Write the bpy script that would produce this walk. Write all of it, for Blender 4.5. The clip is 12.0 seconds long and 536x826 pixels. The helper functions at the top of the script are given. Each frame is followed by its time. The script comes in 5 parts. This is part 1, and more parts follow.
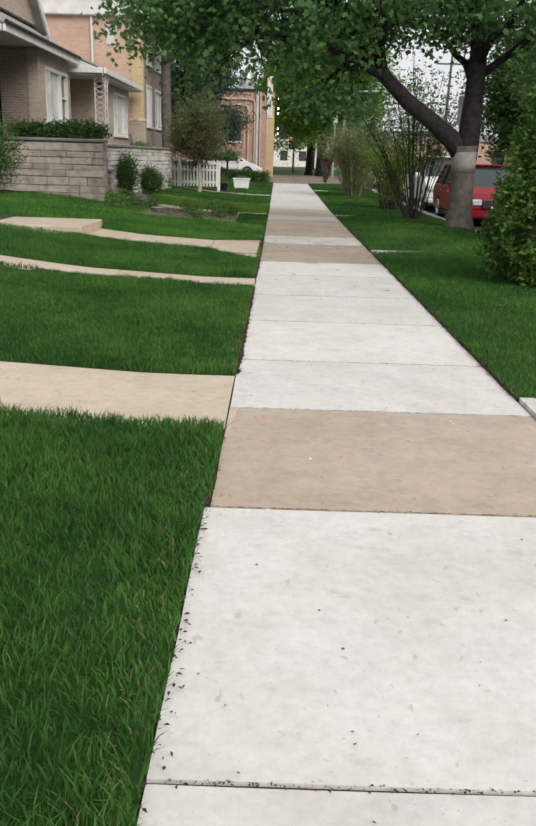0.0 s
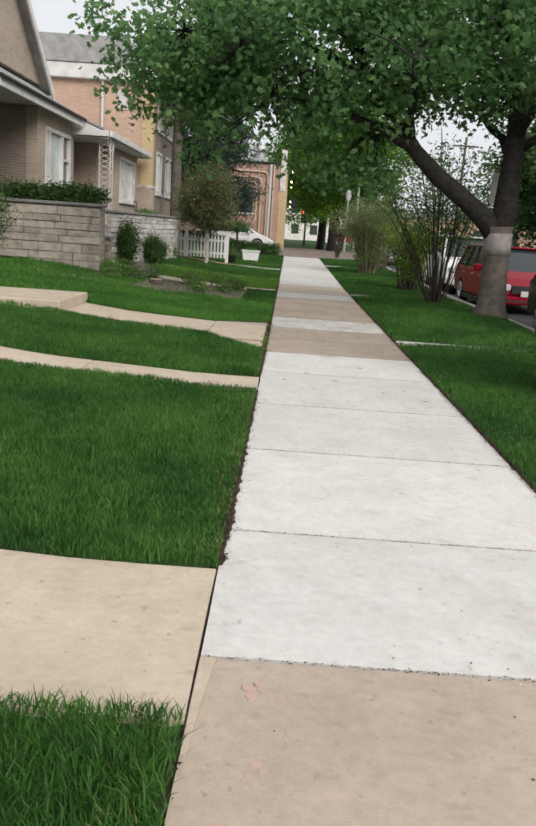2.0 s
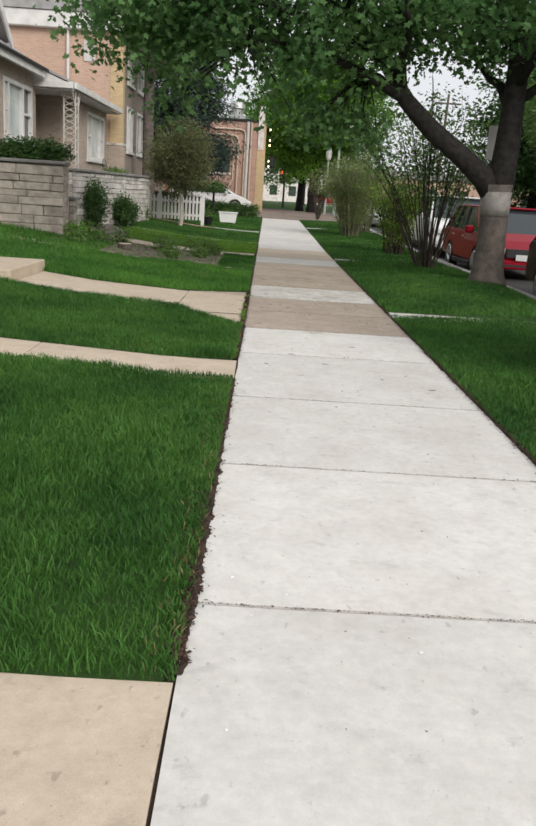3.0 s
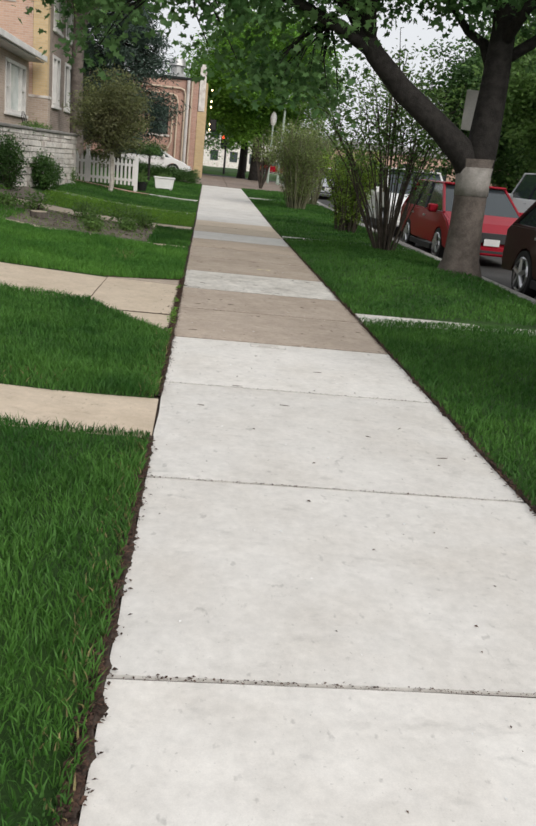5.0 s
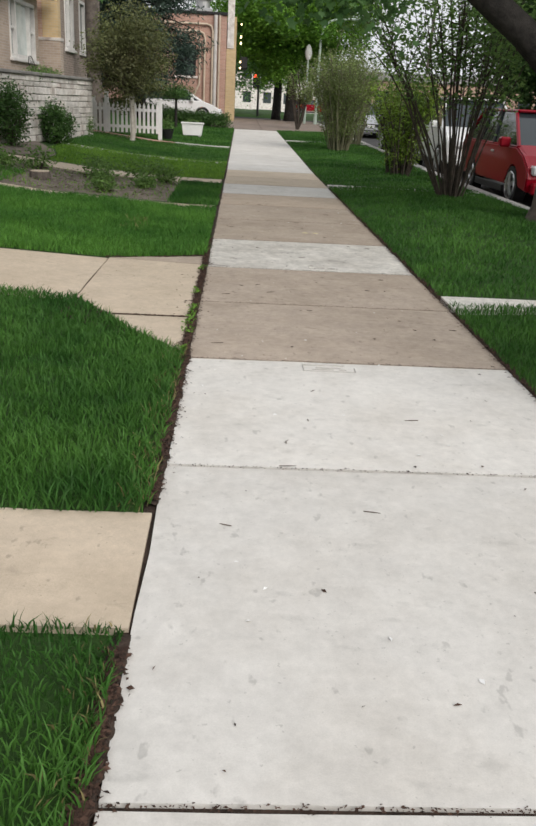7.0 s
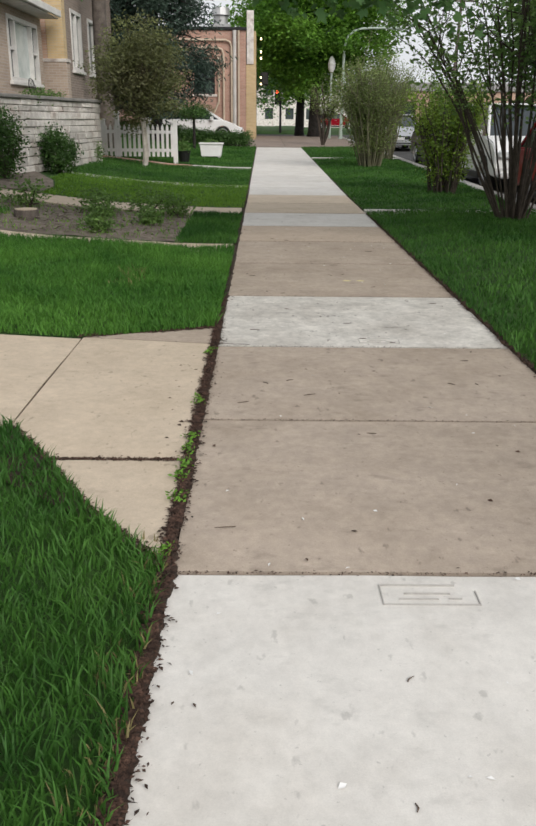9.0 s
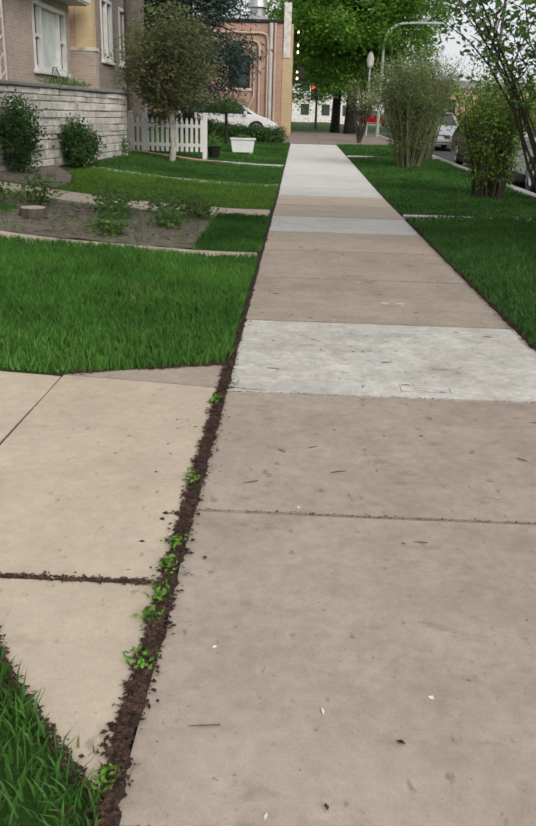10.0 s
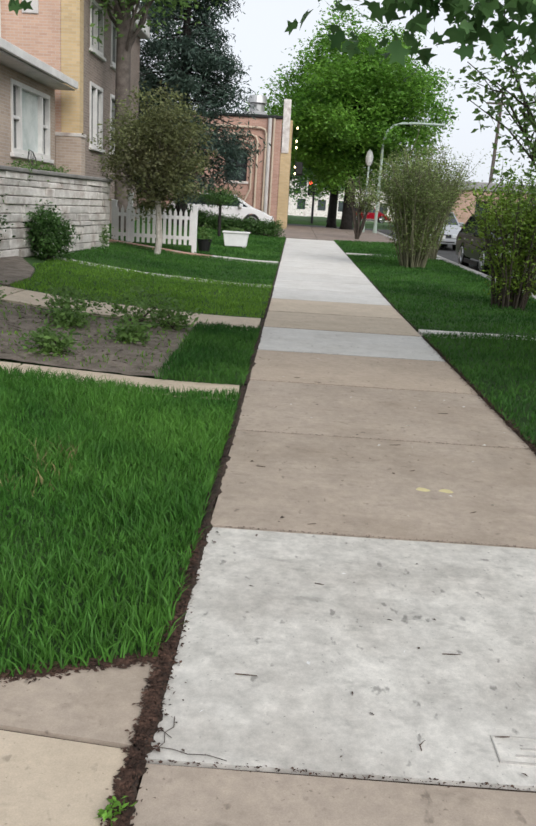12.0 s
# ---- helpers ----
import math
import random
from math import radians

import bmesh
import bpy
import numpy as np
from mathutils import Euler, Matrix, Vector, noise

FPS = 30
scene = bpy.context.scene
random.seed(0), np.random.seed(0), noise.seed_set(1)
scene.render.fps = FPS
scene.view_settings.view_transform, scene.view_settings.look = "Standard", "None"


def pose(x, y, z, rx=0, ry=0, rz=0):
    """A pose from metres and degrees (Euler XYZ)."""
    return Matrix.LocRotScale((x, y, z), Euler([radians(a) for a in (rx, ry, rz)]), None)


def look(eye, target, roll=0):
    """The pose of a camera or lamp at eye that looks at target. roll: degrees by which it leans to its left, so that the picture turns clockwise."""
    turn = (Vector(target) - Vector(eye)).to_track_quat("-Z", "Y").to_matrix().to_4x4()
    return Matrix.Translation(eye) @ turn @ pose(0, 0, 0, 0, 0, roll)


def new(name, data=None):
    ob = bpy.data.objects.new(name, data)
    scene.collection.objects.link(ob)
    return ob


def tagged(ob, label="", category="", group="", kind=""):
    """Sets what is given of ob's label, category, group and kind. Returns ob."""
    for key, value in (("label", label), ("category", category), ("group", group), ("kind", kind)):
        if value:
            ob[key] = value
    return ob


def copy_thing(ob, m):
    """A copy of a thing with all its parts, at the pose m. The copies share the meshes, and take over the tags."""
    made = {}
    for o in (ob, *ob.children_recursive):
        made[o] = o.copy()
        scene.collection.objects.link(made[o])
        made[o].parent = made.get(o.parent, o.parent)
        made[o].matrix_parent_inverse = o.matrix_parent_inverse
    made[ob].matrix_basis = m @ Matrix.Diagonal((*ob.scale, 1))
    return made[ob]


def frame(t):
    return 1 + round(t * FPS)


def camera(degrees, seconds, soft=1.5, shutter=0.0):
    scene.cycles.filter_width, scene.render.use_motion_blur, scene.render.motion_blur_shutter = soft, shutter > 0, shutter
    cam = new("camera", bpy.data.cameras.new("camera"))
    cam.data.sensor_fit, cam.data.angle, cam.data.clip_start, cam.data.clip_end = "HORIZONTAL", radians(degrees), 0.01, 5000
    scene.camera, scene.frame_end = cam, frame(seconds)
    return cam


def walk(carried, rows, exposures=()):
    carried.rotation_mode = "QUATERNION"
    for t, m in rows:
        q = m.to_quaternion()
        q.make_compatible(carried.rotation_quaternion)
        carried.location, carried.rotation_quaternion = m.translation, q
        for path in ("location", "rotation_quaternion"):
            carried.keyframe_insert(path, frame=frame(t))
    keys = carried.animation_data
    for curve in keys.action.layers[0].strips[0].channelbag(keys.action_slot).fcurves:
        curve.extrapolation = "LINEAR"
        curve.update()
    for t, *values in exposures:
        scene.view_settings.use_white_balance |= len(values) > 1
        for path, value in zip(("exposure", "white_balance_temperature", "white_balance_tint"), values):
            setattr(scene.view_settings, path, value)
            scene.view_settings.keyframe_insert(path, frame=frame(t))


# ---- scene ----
cam = camera(36.3, 12.0, soft=2.4)
PATH = [
    (0, (0.234, -0.541, 1.461), (0.227, 1.369, 0.866), 1.7),
    (0.5, (0.243, 0.094, 1.43), (0.189, 2.012, 0.867), 5.3),
    (1, (0.24, 0.571, 1.473), (0.28, 2.499, 0.942), 4.1),
    (1.5, (0.262, 1.109, 1.469), (0.346, 3.065, 1.06), 4.2),
    (2, (0.19, 1.639, 1.473), (0.169, 3.591, 1.037), 3.9),
    (2.5, (0.172, 2.248, 1.432), (0.2, 4.187, 0.945), 4.1),
    (4.5, (0.139, 4.533, 1.439), (0.168, 6.453, 0.88), 3.0),
    (5, (0.174, 5.067, 1.433), (0.367, 6.971, 0.854), 6.1),
    (5.5, (0.197, 5.646, 1.394), (0.229, 7.555, 0.799), 2.0),
    (6, (0.268, 6.233, 1.375), (0.462, 8.127, 0.763), 3.0),
    (6.5, (0.246, 6.785, 1.36), (0.368, 8.657, 0.666), 6.7),
    (7, (0.245, 7.35, 1.363), (0.338, 9.217, 0.653), 3.1),
    (9, (0.276, 9.537, 1.345), (0.292, 11.418, 0.666), 0.6),
    (9.5, (0.307, 10.073, 1.333), (0.427, 11.942, 0.632), 0.1),
    (10, (0.317, 10.566, 1.332), (0.268, 12.443, 0.643), 1.7),
    (10.5, (0.295, 11.125, 1.333), (0.308, 13.04, 0.757), 3.0),
    (11, (0.301, 11.68, 1.331), (0.18, 13.598, 0.78), 1.6),
    (11.5, (0.249, 12.284, 1.343), (0.156, 14.21, 0.813), 2.4),
    (12, (0.282, 12.758, 1.349), (0.247, 14.697, 0.859), 3.5),
]
walk(cam, [(t, look(eye, target, roll)) for t, eye, target, roll in PATH], [(0.0, 0.2, 6500, 10), (10.0, 0.17, 6500, 10), (11.0, 0.28, 6250, 10), (12.0, 0.36, 6250, 10)])

# ---------------------------------------------------------------- light
world = bpy.data.worlds.new("overcast_sky")
scene.world = world
world.use_nodes = True
wn, wl = world.node_tree.nodes, world.node_tree.links
sky = wn.new("ShaderNodeTexSky")
sky.sky_type, sky.sun_disc = "NISHITA", False
sky.sun_elevation, sky.sun_rotation = radians(34), radians(147)
sky.dust_density = 4
soft_sky = wn.new("ShaderNodeHueSaturation")
soft_sky.inputs["Saturation"].default_value = 0.3
wl.new(sky.outputs[0], soft_sky.inputs["Color"])
cloud = wn.new("ShaderNodeMixRGB")
cloud.inputs[0].default_value = 0.8
cloud.inputs[2].default_value = (8.1, 8.3, 8.6, 1)
wl.new(soft_sky.outputs[0], cloud.inputs[1])
wl.new(cloud.outputs[0], wn["Background"].inputs["Color"])
wn["Background"].inputs["Strength"].default_value = 0.1
sun = new("sun", bpy.data.lights.new("sun", "SUN"))
sun.data.energy, sun.data.angle, sun.data.color = 1.9, radians(35), (1.0, 0.96, 0.9)
sun.matrix_world = look((11, -17, 13.7), (0, 0, 0))

# ---------------------------------------------------------------- materials
rng = np.random.default_rng(7)


def material(name, colour, colour2=None, rough=0.8, metal=0.0, scale=4.0, fine=60.0, bump=0.2, vary=0.0, dirt=None, dirt_scale=1.2,
             island=0.0, trans=0.0, spec=0.4, streak=0.0):
    """Two scales of noise between two colours, optional stains, relief, and variation by object or by island."""
    m = bpy.data.materials.new(name)
    m.use_nodes = True
    n, l = m.node_tree.nodes, m.node_tree.links
    b = n["Principled BSDF"]
    b.inputs["Roughness"].default_value, b.inputs["Metallic"].default_value = rough, metal
    b.inputs["Specular IOR Level"].default_value = spec
    tc = n.new("ShaderNodeTexCoord")
    colour2 = colour2 or tuple(c * 0.8 for c in colour)
    big, small = n.new("ShaderNodeTexNoise"), n.new("ShaderNodeTexNoise")
    for t, s in ((big, scale), (small, fine)):
        t.inputs["Scale"].default_value, t.inputs["Detail"].default_value = s, 5
        l.new(tc.outputs["Object"], t.inputs["Vector"])
    add = n.new("ShaderNodeMath")
    add.operation = "MULTIPLY_ADD"
    l.new(small.outputs["Fac"], add.inputs[0])
    add.inputs[1].default_value = 0.5
    l.new(big.outputs["Fac"], add.inputs[2])
    ramp = n.new("ShaderNodeValToRGB")
    ramp.color_ramp.elements[0].position, ramp.color_ramp.elements[1].position = 0.57, 0.93
    ramp.color_ramp.elements[0].color, ramp.color_ramp.elements[1].color = (*colour2, 1), (*colour, 1)
    l.new(add.outputs[0], ramp.inputs[0])
    out = ramp.outputs[0]
    if dirt:
        st = n.new("ShaderNodeTexNoise")
        st.inputs["Scale"].default_value, st.inputs["Detail"].default_value = dirt_scale, 8
        l.new(tc.outputs["Object"], st.inputs["Vector"])
        r2 = n.new("ShaderNodeValToRGB")
        r2.color_ramp.elements[0].position, r2.color_ramp.elements[1].position = 0.52, 0.72
        r2.color_ramp.elements[1].color = (0.75, 0.75, 0.75, 1)
        l.new(st.outputs["Fac"], r2.inputs[0])
        mx = n.new("ShaderNodeMixRGB")
        mx.inputs[2].default_value = (*dirt, 1)
        l.new(r2.outputs[0], mx.inputs[0])
        l.new(out, mx.inputs[1])
        out = mx.outputs[0]
    if streak:
        mp, sn, sr, sh = n.new("ShaderNodeMapping"), n.new("ShaderNodeTexNoise"), n.new("ShaderNodeMapRange"), n.new("ShaderNodeHueSaturation")
        mp.inputs["Scale"].default_value = (3.0, 5.0, 3.0)
        sn.inputs["Scale"].default_value, sn.inputs["Detail"].default_value, sn.inputs["Roughness"].default_value = 1.9, 10, 0.72
        l.new(tc.outputs["Object"], mp.inputs["Vector"])
        l.new(mp.outputs[0], sn.inputs["Vector"])
        sr.inputs["From Min"].default_value, sr.inputs["From Max"].default_value = 0.3, 0.7
        sr.inputs["To Min"].default_value, sr.inputs["To Max"].default_value = 1 - streak, 1 + 0.5 * streak
        l.new(sn.outputs["Fac"], sr.inputs["Value"])
        l.new(sr.outputs[0], sh.inputs["Value"])
        l.new(out, sh.inputs["Color"])
        out = sh.outputs[0]
    if vary or island:
        hs = n.new("ShaderNodeHueSaturation")
        mr = n.new("ShaderNodeMapRange")
        w = vary or island
        mr.inputs["To Min"].default_value, mr.inputs["To Max"].default_value = 1 - w, 1 + w
        if vary:
            l.new(n.new("ShaderNodeObjectInfo").outputs["Random"], mr.inputs["Value"])
        else:
            l.new(n.new("ShaderNodeNewGeometry").outputs["Random Per Island"], mr.inputs["Value"])
        l.new(mr.outputs[0], hs.inputs["Value"])
        l.new(out, hs.inputs["Color"])
        out = hs.outputs[0]
    l.new(out, b.inputs["Base Color"])
    if bump:
        bp = n.new("ShaderNodeBump")
        bp.inputs["Strength"].default_value, bp.inputs["Distance"].default_value = bump, 0.02
        l.new(add.outputs[0], bp.inputs["Height"])
        l.new(bp.outputs[0], b.inputs["Normal"])
    if trans:
        tr, mixs = n.new("ShaderNodeBsdfTranslucent"), n.new("ShaderNodeMixShader")
        l.new(out, tr.inputs["Color"])
        mixs.inputs[0].default_value = trans
        l.new(b.outputs[0], mixs.inputs[1])
        l.new(tr.outputs[0], mixs.inputs[2])
        l.new(mixs.outputs[0], n["Material Output"].inputs["Surface"])
    return m


def brick_material(name, c1, c2, mortar, length=0.2, height=0.067):
    m = bpy.data.materials.new(name)
    m.use_nodes = True
    n, l = m.node_tree.nodes, m.node_tree.links
    b = n["Principled BSDF"]
    b.inputs["Roughness"].default_value = 0.9
    tc, sep, addn, comb = (n.new("ShaderNode" + k) for k in ("TexCoord", "SeparateXYZ", "Math", "CombineXYZ"))
    l.new(tc.outputs["Object"], sep.inputs[0])
    l.new(sep.outputs[0], addn.inputs[0])
    l.new(sep.outputs[1], addn.inputs[1])
    l.new(addn.outputs[0], comb.inputs[0])
    l.new(sep.outputs[2], comb.inputs[1])
    br = n.new("ShaderNodeTexBrick")
    br.inputs["Color1"].default_value, br.inputs["Color2"].default_value, br.inputs["Mortar"].default_value = (*c1, 1), (*c2, 1), (*mortar, 1)
    br.inputs["Scale"].default_value, br.inputs["Mortar Size"].default_value = 1, 0.006
    br.inputs["Brick Width"].default_value, br.inputs["Row Height"].default_value = length, height
    l.new(comb.outputs[0], br.inputs["Vector"])
    ns = n.new("ShaderNodeTexNoise")
    ns.inputs["Scale"].default_value, ns.inputs["Detail"].default_value = 0.9, 6
    l.new(tc.outputs["Object"], ns.inputs["Vector"])
    hs, mr = n.new("ShaderNodeHueSaturation"), n.new("ShaderNodeMapRange")
    mr.inputs["To Min"].default_value, mr.inputs["To Max"].default_value = 0.75, 1.25
    l.new(ns.outputs["Fac"], mr.inputs["Value"])
    l.new(mr.outputs[0], hs.inputs["Value"])
    l.new(br.outputs["Color"], hs.inputs["Color"])
    l.new(hs.outputs[0], b.inputs["Base Color"])
    bp = n.new("ShaderNodeBump")
    bp.inputs["Strength"].default_value, bp.inputs["Distance"].default_value = 0.4, 0.01
    l.new(br.outputs["Fac"], bp.inputs["Height"])
    bp.invert = True
    l.new(bp.outputs[0], b.inputs["Normal"])
    return m


def plain(name, colour, rough=0.4, metal=0.0, emit=0.0, coat=0.0, glass=False):
    m = bpy.data.materials.new(name)
    m.use_nodes = True
    b = m.node_tree.nodes["Principled BSDF"]
    b.inputs["Base Color"].default_value = (*colour, 1)
    b.inputs["Roughness"].default_value, b.inputs["Metallic"].default_value = rough, metal
    b.inputs["Coat Weight"].default_value = coat
    b.inputs["Specular IOR Level"].default_value = 0.5 if not coat or coat == 0.5 else 0.2
    if emit:
        b.inputs["Emission Color"].default_value = (*colour, 1)
        b.inputs["Emission Strength"].default_value = emit
    if glass:
        b.inputs["IOR"].default_value = 1.5
        b.inputs["Specular IOR Level"].default_value = 0.6
    return m


def concrete(name, colour, stain, mottle=0.1, spots=0.3, grain=0.08):
    """Broom-finished concrete: broad warm stains, mottling, dark smudges and spots, fine sand grain; each slab its own part of the pattern."""
    m = bpy.data.materials.new(name)
    m.use_nodes = True
    n, l = m.node_tree.nodes, m.node_tree.links
    b = n["Principled BSDF"]
    b.inputs["Roughness"].default_value, b.inputs["Specular IOR Level"].default_value = 0.9, 0.3
    tc, info, shift = n.new("ShaderNodeTexCoord"), n.new("ShaderNodeObjectInfo"), n.new("ShaderNodeVectorMath")
    shift.operation = "MULTIPLY_ADD"
    shift.inputs[1].default_value = (0, 0, 40)
    l.new(info.outputs["Random"], shift.inputs[0])
    l.new(tc.outputs["Object"], shift.inputs[2])

    def fbm(scale, detail, rough=0.6, stretch=None):
        t = n.new("ShaderNodeTexNoise")
        t.inputs["Scale"].default_value, t.inputs["Detail"].default_value, t.inputs["Roughness"].default_value = scale, detail, rough
        src = shift.outputs[0]
        if stretch:
            mp = n.new("ShaderNodeMapping")
            mp.inputs["Scale"].default_value = stretch
            l.new(src, mp.inputs["Vector"])
            src = mp.outputs[0]
        l.new(src, t.inputs["Vector"])
        return t.outputs["Fac"]

    def span(value, a, b2, lo, hi):
        r = n.new("ShaderNodeMapRange")
        for k, v in (("From Min", a), ("From Max", b2), ("To Min", lo), ("To Max", hi)):
            r.inputs[k].default_value = v
        l.new(value, r.inputs["Value"])
        return r.outputs[0]

    def times(a, c):
        r = n.new("ShaderNodeMath")
        r.operation = "MULTIPLY"
        l.new(a, r.inputs[0])
        l.new(c, r.inputs[1])
        return r.outputs[0]

    mix = n.new("ShaderNodeMixRGB")
    mix.inputs[1].default_value, mix.inputs[2].default_value = (*colour, 1), (*stain, 1)
    l.new(span(fbm(1.7, 7, 0.62), 0.42, 0.7, 0, 0.75), mix.inputs[0])
    mid, fine = fbm(22, 6, 0.7), fbm(230, 3, 0.7)
    value = times(span(fbm(5.5, 8, 0.68), 0.3, 0.7, 1 - mottle, 1 + mottle * 0.6), span(mid, 0.3, 0.7, 1 - mottle * 0.7, 1 + mottle * 0.5))
    value = times(value, span(fine, 0.25, 0.75, 1 - grain, 1 + grain))
    value = times(value, span(fbm(7, 5, 0.6, (1.0, 1.7, 1.0)), 0.6, 0.72, 1.0, 1 - spots * 0.6))
    value = times(value, span(fbm(17, 3, 0.5, (1.4, 0.8, 1.0)), 0.66, 0.73, 1.0, 1 - spots))
    value = times(value, span(fbm(60, 2, 0.5), 0.7, 0.75, 1.0, 1 - spots))
    tone = n.new("ShaderNodeHueSaturation")
    l.new(value, tone.inputs["Value"])
    l.new(mix.outputs[0], tone.inputs["Color"])
    slab_tone = n.new("ShaderNodeHueSaturation")
    l.new(span(info.outputs["Random"], 0, 1, 0.95, 1.05), slab_tone.inputs["Value"])
    l.new(tone.outputs[0], slab_tone.inputs["Color"])
    l.new(slab_tone.outputs[0], b.inputs["Base Color"])
    bp = n.new("ShaderNodeBump")
    bp.inputs["Strength"].default_value, bp.inputs["Distance"].default_value = 0.25, 0.006
    l.new(times(mid, fine), bp.inputs["Height"])
    l.new(bp.outputs[0], b.inputs["Normal"])
    return m


M_WHITE = concrete("light_concrete", (0.66, 0.635, 0.6), (0.56, 0.525, 0.48), 0.09, 0.22, 0.06)
M_PATCH = concrete("weathered_concrete", (0.65, 0.62, 0.575), (0.44, 0.405, 0.365), 0.2, 0.45, 0.1)
M_TAN = concrete("tan_concrete", (0.48, 0.39, 0.31), (0.41, 0.33, 0.255), 0.1, 0.25, 0.12)
M_BROWN = concrete("brown_grey_concrete", (0.44, 0.365, 0.3), (0.34, 0.275, 0.215), 0.13, 0.35, 0.13)
M_CREAM = concrete("cream_concrete", (0.57, 0.475, 0.37), (0.47, 0.385, 0.29), 0.1, 0.28, 0.12)
M_SOIL = material("dark_soil", (0.065, 0.043, 0.032), (0.025, 0.017, 0.012), 1.0, scale=12, fine=110, bump=0.9)
M_BED = material("grey_bed_soil", (0.24, 0.2, 0.165), (0.12, 0.1, 0.08), 1.0, scale=7, fine=60, bump=1.0)
M_LAWN = material("lawn_underlay", (0.036, 0.088, 0.014), (0.02, 0.052, 0.009), 1.0, scale=1.3, fine=60, bump=0.8)
M_GRASS = material("grass_blades", (0.086, 0.208, 0.038), (0.034, 0.108, 0.02), 0.55, scale=0.9, fine=7, bump=0, island=0.28, trans=0.3, spec=0.2)
M_LUSH = material("lush_grass_blades", (0.108, 0.262, 0.042), (0.048, 0.148, 0.024), 0.55, scale=0.9, fine=7, bump=0, island=0.35, trans=0.3, spec=0.2)
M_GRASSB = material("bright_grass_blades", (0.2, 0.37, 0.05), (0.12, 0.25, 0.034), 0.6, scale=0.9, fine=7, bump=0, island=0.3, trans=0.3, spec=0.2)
M_DRYGRASS = material("dry_grass_blades", (0.3, 0.25, 0.11), (0.17, 0.15, 0.06), 0.7, scale=2, fine=9, bump=0, island=0.3, trans=0.2)
M_ASPHALT = material("asphalt", (0.075, 0.073, 0.072), (0.045, 0.044, 0.044), 0.9, scale=1, fine=150, bump=0.3)
M_KERB = material("kerb_concrete", (0.5, 0.48, 0.45), (0.36, 0.34, 0.32), 0.9, scale=3, fine=80, bump=0.2)
M_PLAZA = material("brown_pavers", (0.3, 0.24, 0.2), (0.22, 0.175, 0.15), 0.9, scale=2, fine=60, bump=0.2)
M_STONE = material("lannon_stone", (0.55, 0.485, 0.425), (0.36, 0.31, 0.265), 0.95, scale=5, fine=45, bump=0.8, vary=0.13, dirt=(0.2, 0.165, 0.14), dirt_scale=3)
M_STONEL = material("pale_split_stone", (0.76, 0.72, 0.68), (0.54, 0.5, 0.465), 0.95, scale=5, fine=40, bump=0.8, vary=0.2, dirt=(0.34, 0.26, 0.22), dirt_scale=3)
M_MORTAR = material("mortar", (0.25, 0.22, 0.19), None, 1.0, scale=8, fine=60)
M_CAP = material("grey_coping", (0.3, 0.285, 0.27), (0.2, 0.19, 0.18), 0.9, scale=3, fine=50)
M_BRICK_TAN = brick_material("tan_brick", (0.44, 0.35, 0.28), (0.36, 0.28, 0.22), (0.45, 0.4, 0.36))
M_BRICK_DARK = brick_material("dark_brown_brick", (0.29, 0.225, 0.185), (0.22, 0.168, 0.14), (0.36, 0.32, 0.29))
M_BRICK_ORANGE = brick_material("orange_common_brick", (0.55, 0.365, 0.27), (0.48, 0.305, 0.225), (0.52, 0.43, 0.36))
M_BRICK_RED = brick_material("pink_red_brick", (0.5, 0.3, 0.23), (0.41, 0.235, 0.18), (0.46, 0.38, 0.33))
M_BRICK_YELLOW = brick_material("yellow_face_brick", (0.58, 0.43, 0.24), (0.5, 0.36, 0.195), (0.5, 0.42, 0.3))
M_SHINGLE = material("grey_shingles", (0.4, 0.39, 0.385), (0.27, 0.265, 0.26), 0.95, scale=3, fine=30, bump=0.5)
M_TRIM = material("white_painted_trim", (0.74, 0.72, 0.69), (0.6, 0.58, 0.56), 0.6, scale=3, fine=40, bump=0.05)
M_SOFFIT = material("grey_soffit", (0.62, 0.59, 0.56), None, 0.7, scale=3, fine=40, bump=0.05)
M_PICKET = material("white_vinyl", (0.82, 0.81, 0.8), (0.72, 0.71, 0.7), 0.5, scale=3, fine=40, bump=0.03)
M_GLASS = plain("window_glass", (0.05, 0.065, 0.065), 0.06, glass=True)
M_CURTAIN = material("pale_curtain_behind_glass", (0.66, 0.7, 0.68), (0.46, 0.52, 0.5), 0.25, scale=2, fine=20, bump=0)
M_DARK = material("dark_interior", (0.03, 0.03, 0.03), None, 0.8)
M_IRON = plain("black_iron", (0.02, 0.02, 0.02), 0.5, 0.3)
M_IRONW = material("white_wrought_iron", (0.62, 0.58, 0.53), (0.48, 0.44, 0.4), 0.6, scale=6, fine=60, bump=0.1)
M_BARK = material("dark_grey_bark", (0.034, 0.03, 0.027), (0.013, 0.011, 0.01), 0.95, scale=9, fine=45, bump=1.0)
M_BARKL = material("pale_grey_bark", (0.15, 0.125, 0.108), (0.08, 0.066, 0.057), 0.95, scale=7, fine=40, bump=0.8)
M_BARKW = material("whitewashed_bark", (0.55, 0.51, 0.46), (0.36, 0.32, 0.28), 0.9, scale=9, fine=40, bump=0.4)
